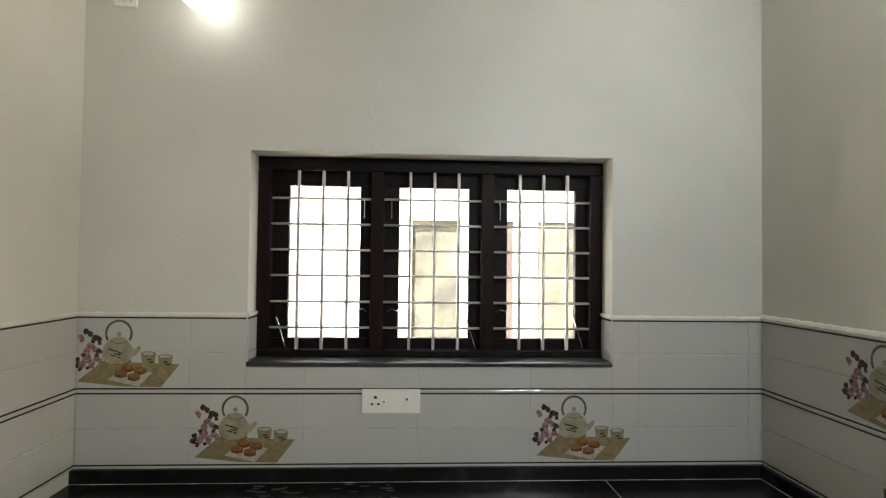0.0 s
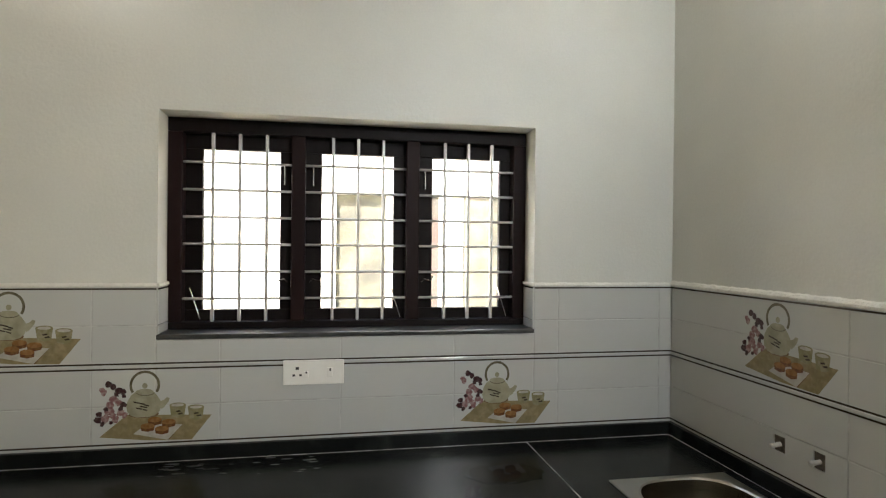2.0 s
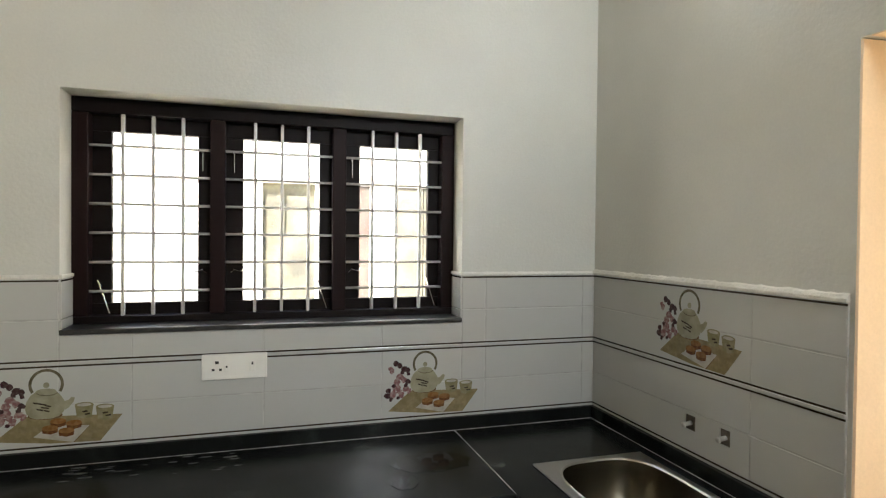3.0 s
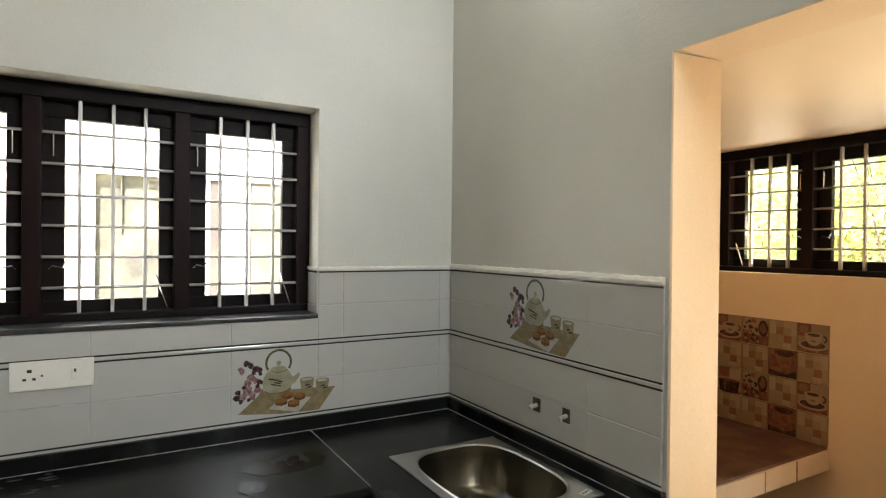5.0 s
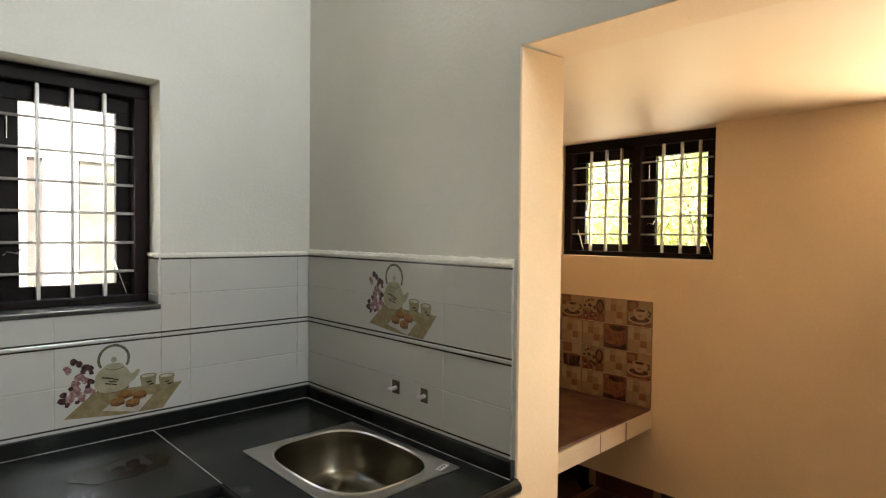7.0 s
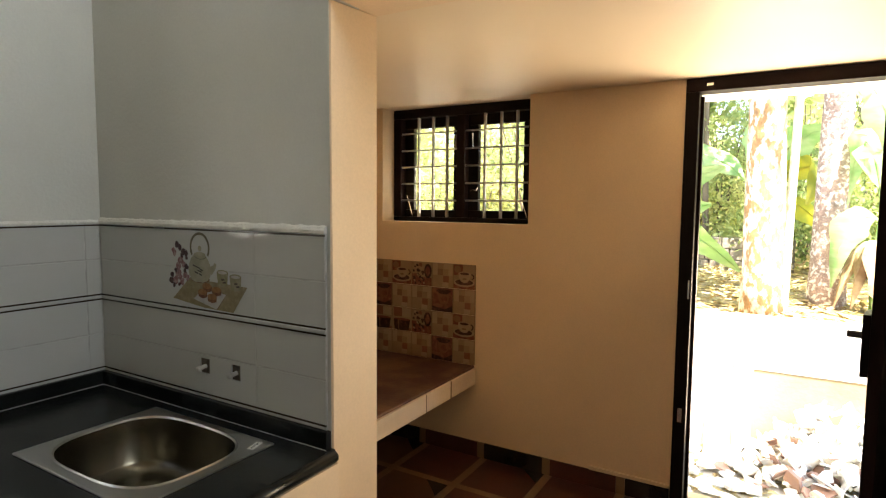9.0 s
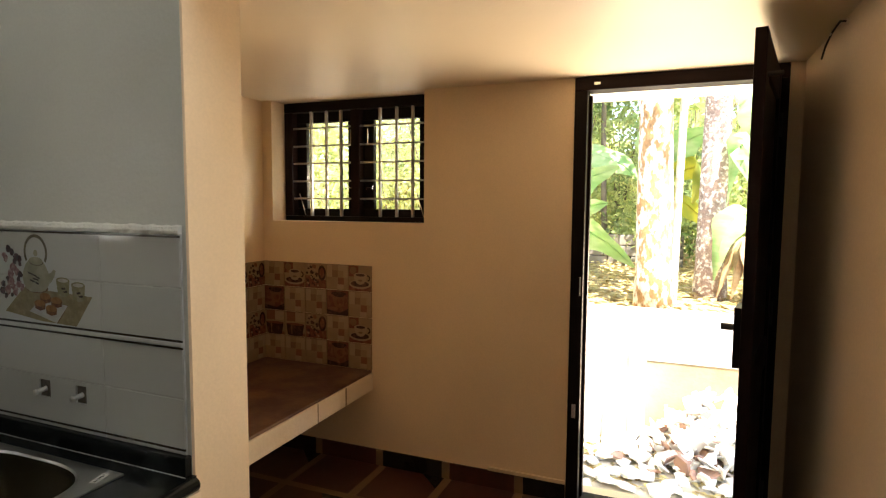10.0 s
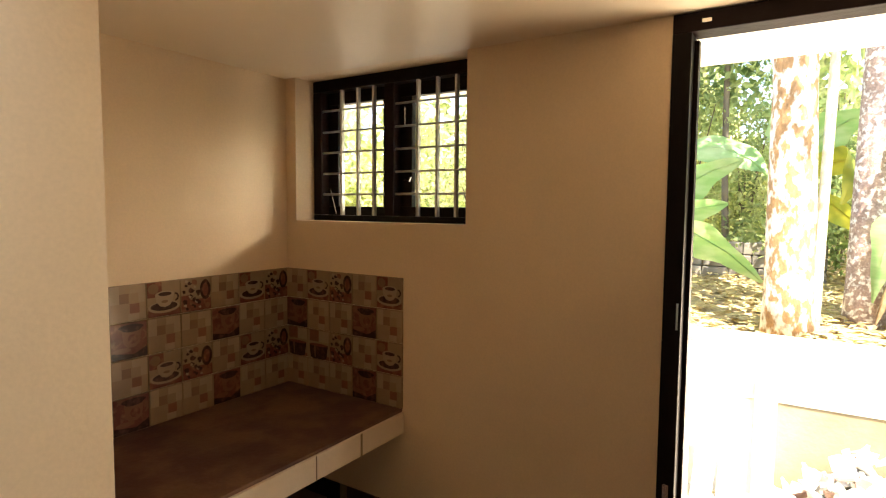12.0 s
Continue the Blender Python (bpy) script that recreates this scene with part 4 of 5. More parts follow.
def banana(x, y, h, leaves, label, dry=(), seed=1):
    z = bank_z(x, y)
    root = thing("banana_plant", label, "banana plant", at=(x, y, z))
    part("stem", T([(0, 0, -0.05), (0.02, 0, h * 0.5), (0, 0.02, h)], [0.10, 0.085, 0.05], 14), M_BANANA, root, "pale green banana stem", True)
    for mid, tip, w, mt in leaves:
        banana_leaf(root, "leaf", (0, 0, h - 0.03), mid, tip, w, mt)
    for mid, tip, w in dry:
        banana_leaf(root, "dry_leaf", (0, 0, h * 0.75), mid, tip, w, M_BAN_D, "brown dried hanging banana leaf", 0.9)


banana(5.5, -1.0, 0.8, [((-0.05, -0.45, 0.95), (-0.1, -1.05, 0.35), 0.42, M_BANANA), ((0.0, -0.25, 1.3), (0.0, -0.85, 1.45), 0.36, M_BANANA), ((-0.1, -0.3, 1.0), (-0.15, -0.75, 1.05), 0.34, M_BANANA), ((0.4, 0.4, 1.5), (0.9, 0.9, 1.1), 0.35, M_BANANA), ((-0.2, 0.5, 1.5), (-0.3, 1.2, 1.0), 0.35, M_BANANA)],
       "banana plant with drooping pale leaves behind the garden wall")
banana(6.6, -2.12, 1.2, [((-0.3, -0.3, 1.9), (-0.5, -0.75, 1.8), 0.36, M_BANANA), ((-0.4, -0.85, 1.8), (-0.45, -0.5, 1.0), 0.32, M_BAN_Y), ((0.1, 0.6, 2.0), (0.0, 1.3, 1.4), 0.36, M_BANANA), ((-0.2, -0.5, 1.1), (-0.3, -0.8, 0.6), 0.3, M_BAN_Y), ((0.5, 0.1, 2.3), (1.0, 0.2, 2.0), 0.4, M_BANANA)],
       "banana plant with yellowing leaves among green leaves")
banana(5.5, -3.25, 0.9, [((-0.1, 0.25, 2.4), (0.0, 0.32, 1.0), 0.40, M_BANANA), ((-0.2, 0.35, 1.2), (-0.15, 0.42, 0.25), 0.30, M_BANANA), ((0.3, -0.5, 2.0), (0.3, -1.1, 1.4), 0.4, M_BANANA), ((0.1, -0.1, 2.2), (0.3, 0.3, 2.3), 0.35, M_BANANA)],
       "banana plant with brown dried leaves hanging round its stem", [((-0.15, 0.2, 0.8), (-0.1, 0.25, 0.05), 0.16), ((-0.2, 0.1, 0.85), (-0.18, 0.05, 0.02), 0.16), ((-0.05, 0.28, 0.8), (0.0, 0.38, 0.05), 0.14), ((0.1, -0.2, 0.85), (0.1, -0.25, 0.05), 0.16), ((-0.18, -0.1, 0.8), (-0.2, -0.16, 0.05), 0.15)])


def stone_row(name, x, y0, y1, rows_, label, seed):
    r_ = random.Random(seed)
    root = thing(name, label, "stone wall", at=(x, y0, bank_z(x, y0) - 0.05))
    for k in range(rows_):
        y = 0.0
        while y < y1 - y0:
            w = r_.uniform(0.22, 0.36)
            bm = box(bmesh.new(), -0.12, y + 0.008, k * 0.17, 0.12 + r_.uniform(-0.02, 0.02), y + w, k * 0.17 + 0.16, bevel=0.015)
            part("stone", bm, M_STONE, root)
            y += w


stone_row("dry_stone_wall", 8.2, -2.6, -0.9, 3, "low weathered stone wall in the garden", 4)
stone_row("dry_stone_wall", 9.2, 0.0, 1.4, 3, "low weathered stone wall in the garden", 9)

# rubble
r_ = random.Random(12)
pile = tagged(new("rubble_heap"), "heap of broken white and red tiles and plaster", "rubble", kind="structure")
shapes = []
for k in range(8):
    bm = bmesh.new()
    n = r_.choice((4, 5, 5, 6))
    ang = [2 * math.pi * (i + r_.uniform(-0.3, 0.3)) / n for i in range(n)]
    rad = [r_.uniform(0.05, 0.10) for _ in range(n)]
    th = r_.uniform(0.010, 0.03)
    lo = [bm.verts.new((math.cos(a) * q, math.sin(a) * q, 0)) for a, q in zip(ang, rad)]
    hi = [bm.verts.new((math.cos(a) * q * 0.95, math.sin(a) * q * 0.95, th)) for a, q in zip(ang, rad)]
    bm.faces.new(lo[::-1]), bm.faces.new(hi)
    for i in range(n):
        bm.faces.new((lo[i], lo[(i + 1) % n], hi[(i + 1) % n], hi[i]))
    for mt in (M_RUBBLE, M_RUB_R):
        me = bpy.data.meshes.new("shard")
        bm.to_mesh(me)
        me.materials.append(mt)
        shapes.append(me)
    bm.free()
for k in range(560):
    if k < 430:
        y, x = -2.85 + r_.gauss(0, 0.36), GX - 0.12 - abs(r_.gauss(0, 0.30))
        top = 0.60 * math.exp(-((y + 2.85) / 0.50) ** 2) * math.exp(-((GX - 0.1 - x) / 0.5) ** 2)
    else:
        y, x, top = r_.uniform(-3.4, -1.0), r_.uniform(2.9, GX - 0.15), 0.03
    z = GZ + 0.01 + top * r_.uniform(0.3, 1.0)
    ob = new("shard", shapes[r_.randrange(8) * 2 + (1 if r_.random() < 0.10 else 0)])
    ob.parent = pile
    t_ = 75 if top > 0.05 else 18
    ob.matrix_basis = pose(x, y, z, r_.uniform(-t_, t_), r_.uniform(-t_, t_), r_.uniform(0, 360))
    s_ = r_.uniform(0.6, 1.25)
    ob.scale = (s_, s_, s_)
P = [np.array([r_.uniform(3.3, GX - 0.1), r_.uniform(-3.2, -0.8), GZ + r_.uniform(0.005, 0.03)]) for _ in range(500)]
tagged(leaf_mesh("yard_leaves", P, 0.09, M_DRYLEAF, rr, 2.0, 0.85), "dry leaves scattered on the yard", "leaf litter", kind="stuff")
for y, w, zt, tilt, mt in ((-1.98, 0.09, 0.06, 2, M_WHITEW), (-1.79, 0.07, 0.02, 3, M_WHITEW), (-1.60, 0.10, 0.10, -2, M_WHITEW), (-1.36, 0.12, -0.12, 5, M_GWALL)):
    pl = thing("leaning_board", "whitewashed board leaning against the garden wall", "board")
    part("board", B(-0.012, -w, 0.004, 0.012, w, zt - GZ, bevel=0.003), mt, pl)
    pl.matrix_basis = pose(GX - 0.24, y, GZ, tilt, 12, 0)

# neighbour's house to the north
NY = 2.0
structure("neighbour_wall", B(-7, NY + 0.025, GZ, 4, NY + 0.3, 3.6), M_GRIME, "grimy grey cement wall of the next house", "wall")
structure("neighbour_beam", B(-7, NY - 0.01, 2.08, 4, NY + 0.024, 3.6), M_WHITEW, "whitewashed upper wall of the next house", "wall")
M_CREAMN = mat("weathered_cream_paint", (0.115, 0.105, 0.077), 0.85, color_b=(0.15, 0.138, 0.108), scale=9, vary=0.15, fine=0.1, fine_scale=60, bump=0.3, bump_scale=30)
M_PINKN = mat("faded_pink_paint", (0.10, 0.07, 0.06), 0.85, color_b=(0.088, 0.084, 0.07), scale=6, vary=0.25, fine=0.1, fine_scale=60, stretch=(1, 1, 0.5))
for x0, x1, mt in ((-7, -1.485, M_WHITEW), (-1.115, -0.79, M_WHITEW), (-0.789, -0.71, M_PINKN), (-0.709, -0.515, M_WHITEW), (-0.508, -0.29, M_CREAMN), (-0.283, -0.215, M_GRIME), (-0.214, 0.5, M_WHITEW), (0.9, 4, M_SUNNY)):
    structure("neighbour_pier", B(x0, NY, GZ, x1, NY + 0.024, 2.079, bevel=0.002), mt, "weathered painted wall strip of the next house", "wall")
structure("neighbour_downpipe", T([(-1.335, NY + 0.018, 1.70), (-1.335, NY + 0.018, 2.078)], 0.006), M_GRIME, "thin grey pipe on the next house", "pipe")

# ---- pieces of walls and floors ----
def share(me, name, parent, m_, label=""):
    ob = new(name, me)
    ob.parent = parent
    ob.matrix_basis = m_
    return tagged(ob, label)


def mesh_of(bm, name, *mats):
    bmesh.ops.recalc_face_normals(bm, faces=bm.faces[:])
    me = bpy.data.meshes.new(name)
    bm.to_mesh(me)
    bm.free()
    for m_ in mats:
        me.materials.append(m_)
    return me


cache = {}


def wall_tile(w, h, th=0.0075, bev=0.0022, mt=None):
    key = (round(w, 3), round(h, 3), mt.name if mt else "")
    if key not in cache:
        bm = bmesh.new()
        x0, x1, z0, z1 = 0.0009, w - 0.0009, 0.0010, h - 0.0010
        back = [bm.verts.new(p) for p in ((x0, 0, z0), (x1, 0, z0), (x1, 0, z1), (x0, 0, z1))]
        midv = [bm.verts.new(p) for p in ((x0, bev - th, z0), (x1, bev - th, z0), (x1, bev - th, z1), (x0, bev - th, z1))]
        b_ = bev
        front = [bm.verts.new(p) for p in ((x0 + b_, -th, z0 + b_), (x1 - b_, -th, z0 + b_), (x1 - b_, -th, z1 - b_), (x0 + b_, -th, z1 - b_))]
        for a, c_ in ((back, midv), (midv, front)):
            for k in range(4):
                bm.faces.new((a[k], a[(k + 1) % 4], c_[(k + 1) % 4], c_[k]))
        bm.faces.new(front)
        cache[key] = mesh_of(bm, "wall_tile", mt or M_TILE)
    return cache[key]


def line_strip(root, u0, u1, z, m_fun, parent):
    bm = B(u0, -0.0001, z - 0.003, u1, -0.0088, z + 0.003)
    me = mesh_of(bm, "tile_line", M_LINE)
    share(me, "tile_line", parent, m_fun)


def tile_wall(name, label, m_fun, us, segs):
    """us: joints along; segs: (u0, u1, z0, z1) stretches that are tiled."""
    root = tagged(new(name), label, "wall tiles", kind="structure")
    bed = bmesh.new()
    for (u0, u1, z0, z1) in segs:
        box(bed, u0, 0.0, z0, u1, -0.0062, z1)
    bo = finish("bed", bed, M_GROUT)
    bo.parent = root
    bo.matrix_basis = m_fun
    for (u0, u1, z0, z1) in segs:
        cuts = [u0] + [u for u in us if u0 + 0.004 < u < u1 - 0.004] + [u1]
        zc = [z0] + [z for z in (1.0780, 1.226, 1.380) if z0 + 0.004 < z < z1 - 0.004] + [z1]
        for a, c_ in zip(cuts, cuts[1:]):
            for p, q in zip(zc, zc[1:]):
                share(wall_tile(c_ - a, q - p), "wall_tile", root, m_fun @ Matrix.Translation((a, 0, p)))
        if z0 < 1.226 < z1:
            share(mesh_of(B(u0 + 0.0005, -0.0001, 1.2210, u1 - 0.0005, -0.0112, 1.2325, bevel=0.0022), "border_bead", M_TILE), "border_bead", root, m_fun)
        for z in (0.936, 1.2170, 1.2365, 1.5175):
            if z0 < z < z1:
                line_strip(root, u0 + 0.0005, u1 - 0.0005, z, m_fun, root)
    return root


NJ = [-2.367, -1.914, -1.456, -0.994, -0.540, -0.067]
mN = Matrix.Translation((0, -0.0006, 0))
tile_wall("tiles_north", "pale glazed wall tiles with thin brown border lines", mN, NJ,
          [(KW + 0.008, WX0, 0.9225, 1.525), (WX0, WX1, 0.9225, 1.324), (WX1, -0.008, 0.9225, 1.525)])
mE = Matrix.Translation((-0.0006, 0, 0)) @ Matrix.Rotation(radians(-90), 4, "Z")
tile_wall("tiles_east", "pale glazed wall tiles with thin brown border lines", mE, [0.907],
          [(0.009, -TE, 1.0780, 1.525), (0.907, -TE, 0.9225, 1.0780)])


def holed_tile(u0, u1, z0, z1, holes):
    """A tile's front with square holes broken out; holes: (u0, u1, z0, z1)."""
    us = sorted({u0 + 0.001, u1 - 0.001, *(h for q in holes for h in q[:2])})
    zs = sorted({z0 + 0.001, z1 - 0.001, *(h for q in holes for h in q[2:])})
    bm = bmesh.new()
    for a, c_ in zip(us, us[1:]):
        for p, q in zip(zs, zs[1:]):
            if not any(h[0] < (a + c_) / 2 < h[1] and h[2] < (p + q) / 2 < h[3] for h in holes):
                box(bm, a, -0.0001, p, c_, -0.0075, q)
    bmesh.ops.remove_doubles(bm, verts=bm.verts[:], dist=0.00005)
    inner = [f for f in bm.faces if all(len(e.link_faces) > 2 for e in f.edges) and abs(f.normal.y) < 0.5]
    bmesh.ops.delete(bm, geom=inner, context="FACES_ONLY")
    return bm


te = tagged(new("tiles_east_low"), "pale glazed wall tiles with two broken-out pipe holes", "wall tiles", kind="structure")
bh = [(-y0, -y1, 1.010, 1.064) for y0, y1 in HOLES]
share(mesh_of(holed_tile(0.009, 0.907, 0.9225, 1.0780, bh), "wall_tile", M_TILE), "wall_tile", te, mE)
line_strip(te, 0.0095, 0.9065, 0.936, mE, te)
mW = Matrix.Translation((KW + 0.0006, 0, 0)) @ Matrix.Rotation(radians(90), 4, "Z")
tile_wall("tiles_west", "pale glazed wall tiles with thin brown border lines", mW, [-0.45 * k for k in range(8)][::-1],
          [(-3.2, -0.009, 0.9225, 1.525)])
# tiled cheeks of the window opening
for name, x, s in (("tiles_reveal_left", WX0, 1), ("tiles_reveal_right", WX1, -1)):
    root = tagged(new(name), "narrow glazed tiles lining the window reveal", "wall tiles", kind="structure")
    mr = Matrix.Translation((x + s * 0.0006, 0.118 if s < 0 else -0.008, 0)) @ Matrix.Rotation(radians(-90 if s < 0 else 90), 4, "Z")
    for z0, z1 in ((1.346, 1.380), (1.380, 1.525)):
        share(wall_tile(0.126, z1 - z0), "wall_tile", root, mr @ Matrix.Translation((0, 0, z0)))
    share(mesh_of(B(0.001, -0.0001, 1.515, 0.125, -0.0088, 1.521), "tile_line", M_LINE), "tile_line", root, mr)
    structure("reveal_bead", B(x, -0.012, 1.526, x + s * 0.012, 0.118, 1.539, bevel=0.003), M_BEAD, "rough cement bead over the reveal tiles", "trim")

# patterned tiles over the work slab
M_BEIGE = mat("beige_glazed_tile", (0.30, 0.205, 0.12), 0.16, vary=0.08, scale=18, rnd=0.10)
M_MOS_A = mat("tile_square_tan", (0.22, 0.13, 0.075), 0.16, vary=0.1, scale=20)
M_MOS_B = mat("tile_square_cream", (0.38, 0.28, 0.18), 0.14, vary=0.05, scale=20)
M_MOS_C = mat("tile_square_rust", (0.22, 0.10, 0.06), 0.16, vary=0.1, scale=20)
M_CUPD = mat("tile_print_dark", (0.045, 0.022, 0.018), 0.14, vary=0.2, scale=40, color_b=(0.12, 0.06, 0.04), blend=(0.5, 0.7))
M_CUPR = mat("tile_print_red", (0.17, 0.06, 0.04), 0.15, vary=0.2, scale=40, color_b=(0.27, 0.13, 0.075), blend=(0.5, 0.7))
M_CUPW = mat("tile_print_white", (0.36, 0.26, 0.17), 0.14, vary=0.05, scale=40)
PT = 0.148


def sq(x0, y0, x1, y1):
    return [(x0, y0), (x1, y0), (x1, y1), (x0, y1)]


def pattern(kind):
    """Layers of (height, material, polygons) on a tile of side 1, y up."""
    if kind == "mosaic":
        return [(0.0004, M_MOS_B, [sq(0.03, 0.50, 0.27, 0.97), sq(0.5, 0.03, 0.78, 0.22), sq(0.78, 0.5, 0.97, 0.97), sq(0.55, 0.76, 0.78, 0.97)]),
                (0.0006, M_MOS_A, [sq(0.27, 0.50, 0.52, 0.76)]), (0.0006, M_MOS_C, [sq(0.54, 0.22, 0.80, 0.48)])]
    if kind == "cup":
        return [(0.0004, M_CUPR, [sq(0.02, 0.56, 0.44, 0.98), sq(0.02, 0.02, 0.98, 0.20)]),
                (0.0006, M_MOS_A, [disc(0.20, 0.80, 0.15, 0.14), [(0.02, 0.20), (0.98, 0.20), (0.98, 0.30), (0.02, 0.30)]]),
                (0.0008, M_CUPW, [disc(0.50, 0.27, 0.47, 0.17)]),
                (0.0010, M_CUPD, [disc(0.50, 0.29, 0.40, 0.12)] + arc_band(0.84, 0.52, 0.11, 0.12, 0.05, -1.6, 1.8, 10)),
                (0.0012, M_CUPW, [[(0.24, 0.62), (0.80, 0.62), (0.76, 0.42), (0.66, 0.30), (0.52, 0.26), (0.38, 0.30), (0.28, 0.42)], disc(0.52, 0.62, 0.28, 0.1)]),
                (0.0014, M_CUPD, [disc(0.53, 0.63, 0.20, 0.055)]), (0.0014, M_MOS_A, [disc(0.52, 0.42, 0.10, 0.04)])]
    if kind == "beans":
        r2 = random.Random(8)
        dk = [blossom(r2.uniform(0.08, 0.60), r2.uniform(0.08, 0.92), r2.uniform(0.045, 0.10), 7) for _ in range(15)]
        return [(0.0004, M_CUPR, [sq(0.02, 0.02, 0.98, 0.36), sq(0.02, 0.36, 0.3, 0.5)]),
                (0.0006, M_CUPD, dk[:11] + [disc(0.80, 0.62, 0.18, 0.30)]), (0.0006, M_MOS_C, [blossom(0.46, 0.86, 0.10, 8), blossom(0.86, 0.14, 0.09, 8)]),
                (0.0008, M_CUPW, [blossom(a, c_, q, 6) for a, c_, q in ((0.2, 0.9, 0.06), (0.45, 0.72, 0.05), (0.3, 0.45, 0.05), (0.5, 0.3, 0.07), (0.15, 0.2, 0.06), (0.62, 0.12, 0.05), (0.62, 0.46, 0.04))]),
                (0.0010, M_CUPR, [disc(0.80, 0.62, 0.10, 0.20)]), (0.0012, M_CUPD, dk[11:])]
    if kind == "glass":
        return [(0.0004, M_MOS_C, [sq(0.10, 0.60, 0.52, 0.98), sq(0.52, 0.02, 0.98, 0.14)]), (0.0004, M_MOS_B, [sq(0.52, 0.60, 0.97, 0.97)]),
                (0.0006, M_CUPD, [[(0.08, 0.50), (0.94, 0.50), (0.86, 0.06), (0.70, 0.01), (0.26, 0.01), (0.14, 0.06)]]),
                (0.0008, M_MOS_A, [[(0.30, 0.46), (0.37, 0.46), (0.37, 0.06), (0.33, 0.06)]]), (0.0008, M_CUPR, [disc(0.52, 0.49, 0.42, 0.05)])]
    return [(0.0004, M_CUPR, [sq(0.02, 0.02, 0.98, 0.98)]),
            (0.0006, M_CUPD, [[(0.02, 0.02), (0.98, 0.02), (0.98, 0.30), (0.62, 0.12), (0.02, 0.22)], disc(0.56, 0.86, 0.34, 0.08)]),
            (0.0008, M_MOS_C, [[(0.30, 0.80), (0.84, 0.80), (0.78, 0.42), (0.66, 0.32), (0.44, 0.32), (0.34, 0.44)], disc(0.30, 0.26, 0.24, 0.07)] + arc_band(0.86, 0.62, 0.11, 0.14, 0.04, -1.6, 1.6, 10)),
            (0.0010, M_CUPD, [disc(0.57, 0.80, 0.25, 0.07)]), (0.0010, M_CUPR, [disc(0.60, 0.54, 0.14, 0.13)])]


prints = {}
for kind in ("mosaic", "cup", "beans", "mug", "glass"):
    prints[kind] = []
    for h, mt, polys in pattern(kind):
        bm = bmesh.new()
        for p in polys:
            f = bm.faces.new([bm.verts.new((x * PT, -0.0076 - h, y * PT)) for x, y in p])
            f.normal_update()
            if f.normal.y > 0:
                f.normal_flip()
        me = bpy.data.meshes.new("print")
        bm.to_mesh(me)
        bm.free()
        me.materials.append(mt)
        prints[kind].append(me)

EASTP = ("MCBMC", "DMMDM", "KKBMC", "MMMDM")
NORTHP = ("BCMBCMCBCM", "MMDMMDMMMD", "BCMBCMCDBC", "MMDMMDMMDM")
KIND = {"M": "mosaic", "C": "cup", "B": "beans", "D": "mug", "K": "glass"}


def patterned(name, m_fun, rows_, flip, skip):
    root = tagged(new(name), "glazed coffee-cup pattern wall tiles in brown and beige", "wall tiles", kind="structure")
    for r, row in enumerate(rows_):
        for c_, k in enumerate(row):
            u = c_ * PT if not flip else -(c_ + 1) * PT
            if flip and u < skip:
                continue
            m_ = m_fun @ Matrix.Translation((u, 0, 0.666 + (3 - r) * (PT + 0.0008)))
            tile_ = share(wall_tile(PT, PT, mt=M_BEIGE), "patterned_tile", root, m_)
            for me in prints[KIND[k]]:
                share(me, "print", tile_, Matrix.Identity(4))


patterned("tiles_work_east", Matrix.Translation((UX - 0.0006, UN - 0.001, 0)) @ Matrix.Rotation(radians(-90), 4, "Z"), EASTP, False, 0)
patterned("tiles_work_north", Matrix.Translation((UX - 0.009, UN - 0.0006, 0)), NORTHP, True, -1.40)

# floor tiles and skirting
M_FRED = mat("dark_red_floor_tile", (0.060, 0.017, 0.012), 0.28, vary=0.25, scale=9, fine=0.15, fine_scale=120, rnd=0.2, bump=0.03)
M_FTAN = mat("tan_floor_strip", (0.20, 0.13, 0.07), 0.3, vary=0.15, scale=9, rnd=0.1)
M_FBLK = mat("black_floor_tile", (0.018, 0.016, 0.014), 0.25, vary=0.2, scale=9)
M_FBRN = mat("brown_floor_tile", (0.10, 0.045, 0.022), 0.28, vary=0.2, scale=9, rnd=0.15)


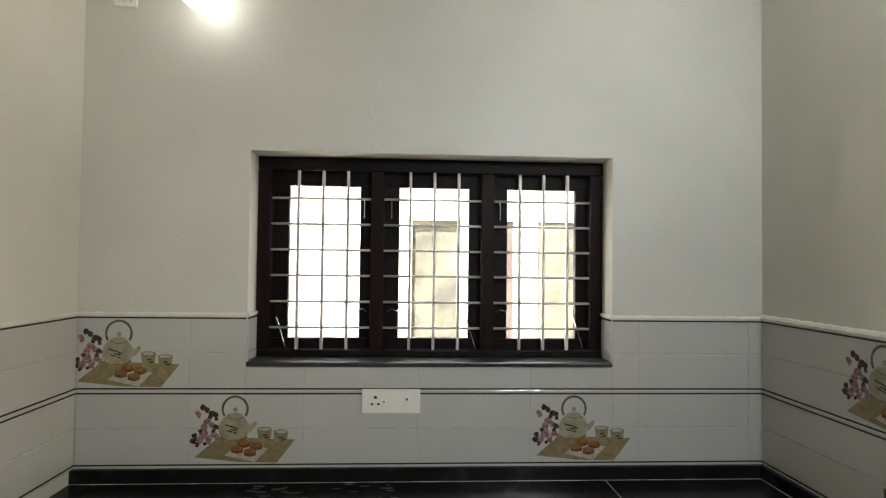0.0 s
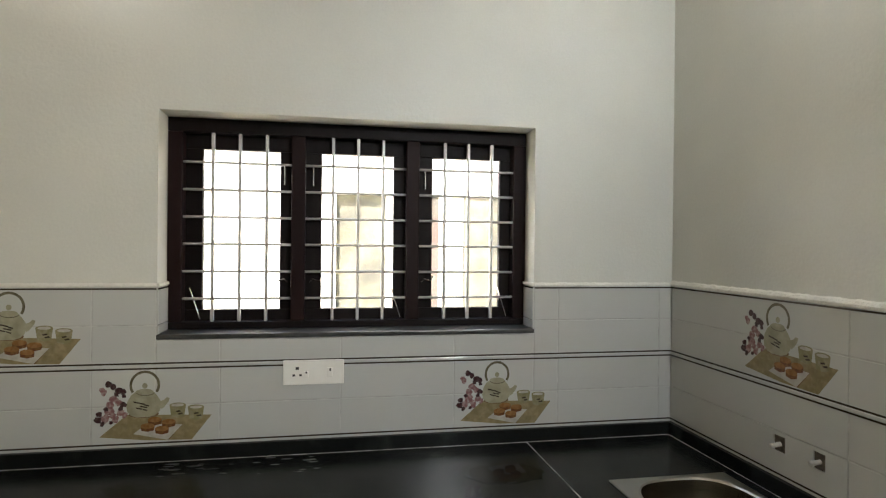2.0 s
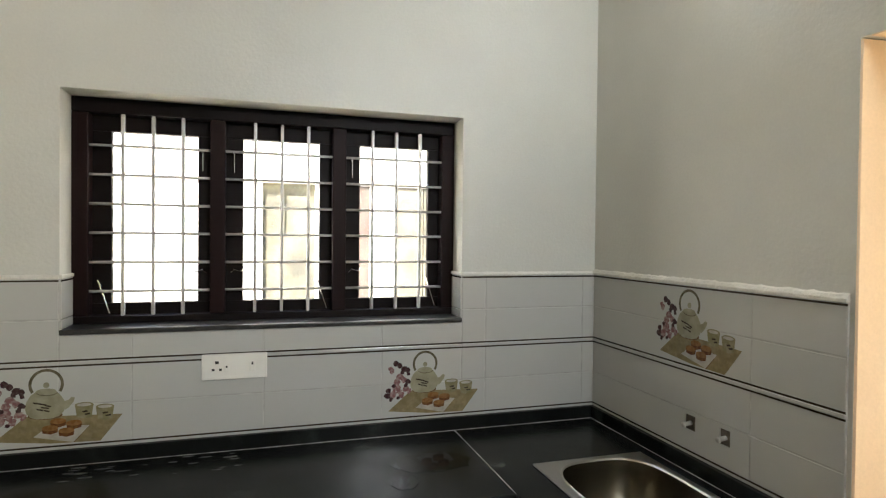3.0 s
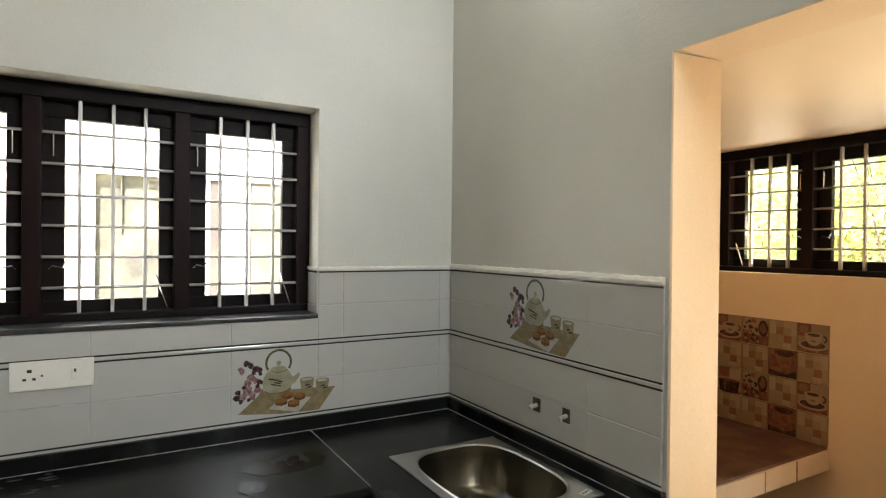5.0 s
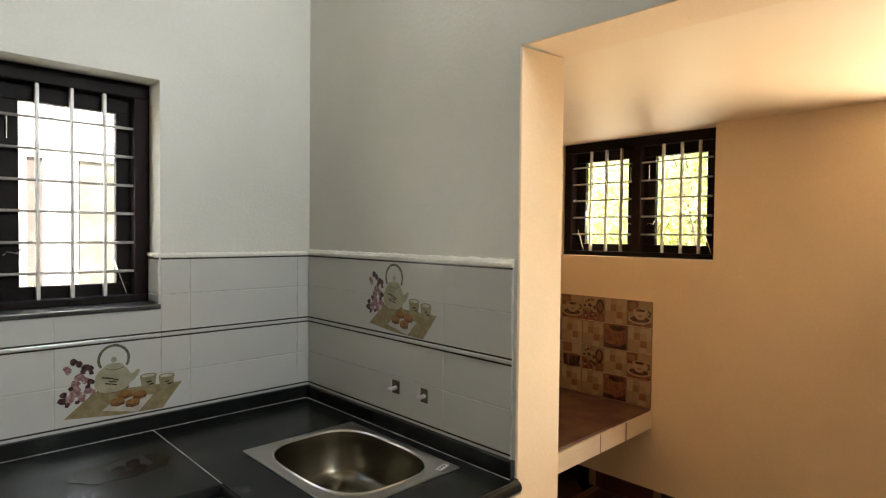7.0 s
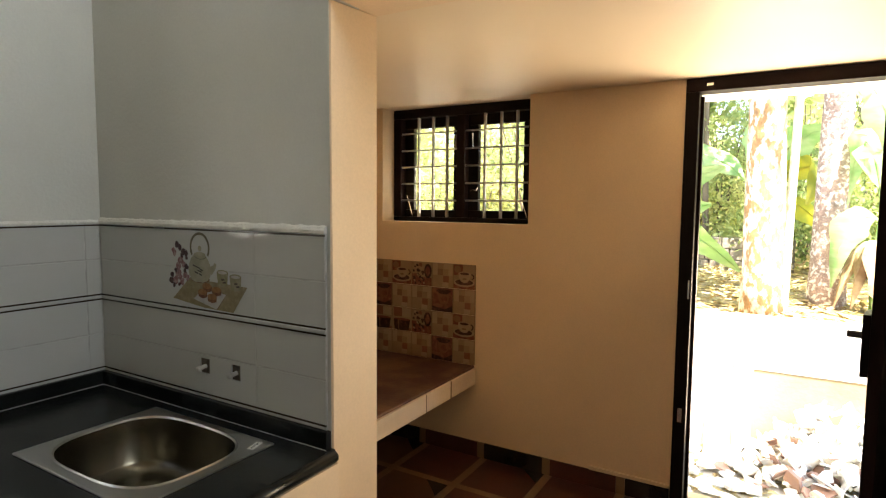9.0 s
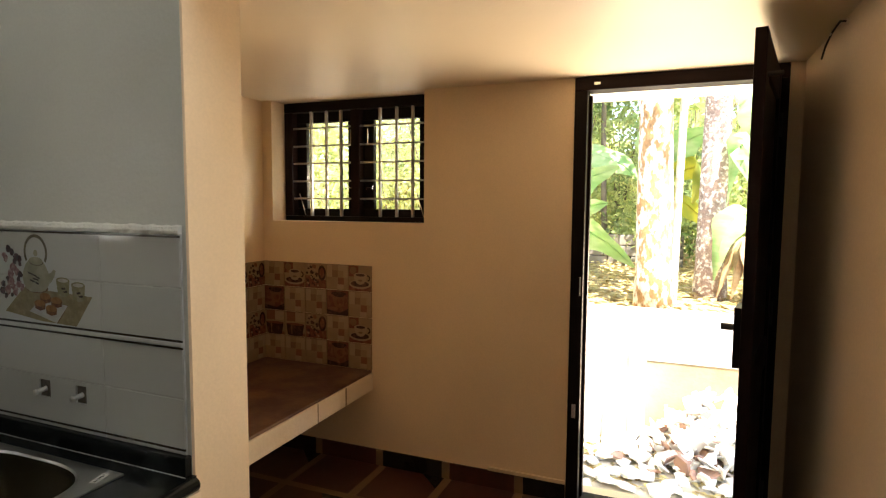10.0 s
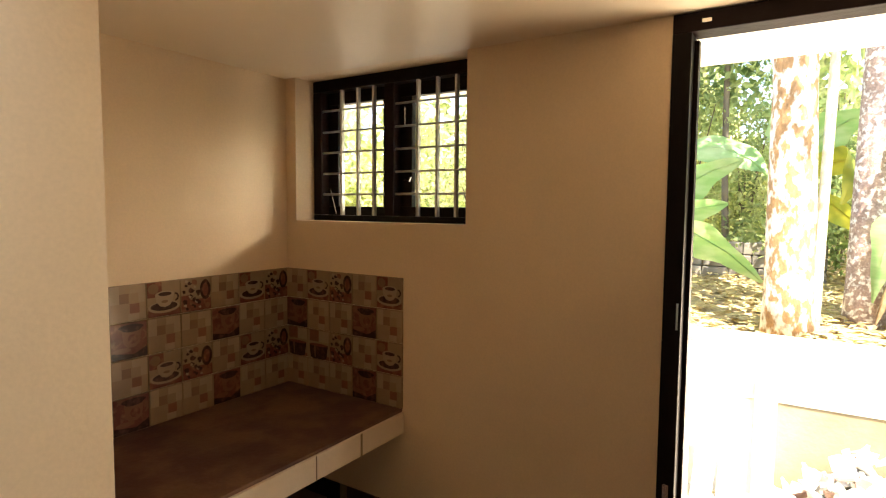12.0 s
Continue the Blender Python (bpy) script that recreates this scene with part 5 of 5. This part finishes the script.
def floor_piece(pts, mt, key):
    if key not in cache:
        bm = bmesh.new()
        lo = [bm.verts.new((x, y, 0)) for x, y in pts]
        hi = [bm.verts.new((x, y, 0.008)) for x, y in pts]
        bm.faces.new(hi)
        for k in range(len(pts)):
            bm.faces.new((lo[k], lo[(k + 1) % len(pts)], hi[(k + 1) % len(pts)], hi[k]))
        cache[key] = mesh_of(bm, "floor_tile", mt)
    return cache[key]


ft = tagged(new("floor_tiles"), "dark red floor tiles with tan strips and black corners", "floor tiles", kind="structure")
S_, W_ = 0.395, 0.045
for i in range(12):
    for j in range(10):
        x, y = UX - (i + 1) * S_, UN - (j + 1) * S_ + 0.0
        if x < KW or y < KS:
            continue
        g = 0.0008
        a = S_ - W_
        m_ = Matrix.Translation((x, y, FZ - 0.008))
        if (i + j) % 2:
            share(floor_piece([(W_ + g, g), (S_ - g, g), (S_ - g, a - g), (W_ + g, a - g)], M_FRED, "fr"), "floor_tile", ft, m_)
        else:
            q = 0.13
            share(floor_piece([(W_ + g, g), (S_ - q - g, g), (S_ - g, q + g), (S_ - g, a - g), (W_ + g, a - g)], M_FBRN if (i * 3 + j) % 4 == 0 else M_FRED, "fb%d" % ((i * 3 + j) % 4 == 0)), "floor_tile", ft, m_)
            share(floor_piece([(S_ - q + g, g), (S_ - g, g), (S_ - g, q - g)], M_FBLK, "fk"), "floor_tile", ft, m_)
        share(floor_piece([(g, g), (W_ - g, g), (W_ - g, S_ - g), (g, S_ - g)], M_FTAN, "ft"), "floor_strip", ft, m_)
        share(floor_piece([(W_ + g, a + g), (S_ - g, a + g), (S_ - g, S_ - g), (W_ + g, S_ - g)], M_FTAN, "fu"), "floor_strip", ft, m_)
sk = tagged(new("skirting"), "dark red and black tile skirting with tan joints", "skirting", kind="structure")
y = UN - 0.002
k = 0
while y - 0.02 > DY0 + 0.005:
    for w, mt, nm in ((0.36, M_FRED if k % 2 else M_FBLK, "skirting_tile"), (0.045, M_FTAN, "skirting_strip")):
        y1 = max(y - w, DY0 + 0.001)
        if y - y1 > 0.01:
            share(mesh_of(B(UX - 0.0005, y, FZ + 0.001, UX - 0.009, y1 + 0.001, 0.212, bevel=0.001), nm, mt), nm, sk, Matrix.Identity(4))
        y = y1
    k += 1
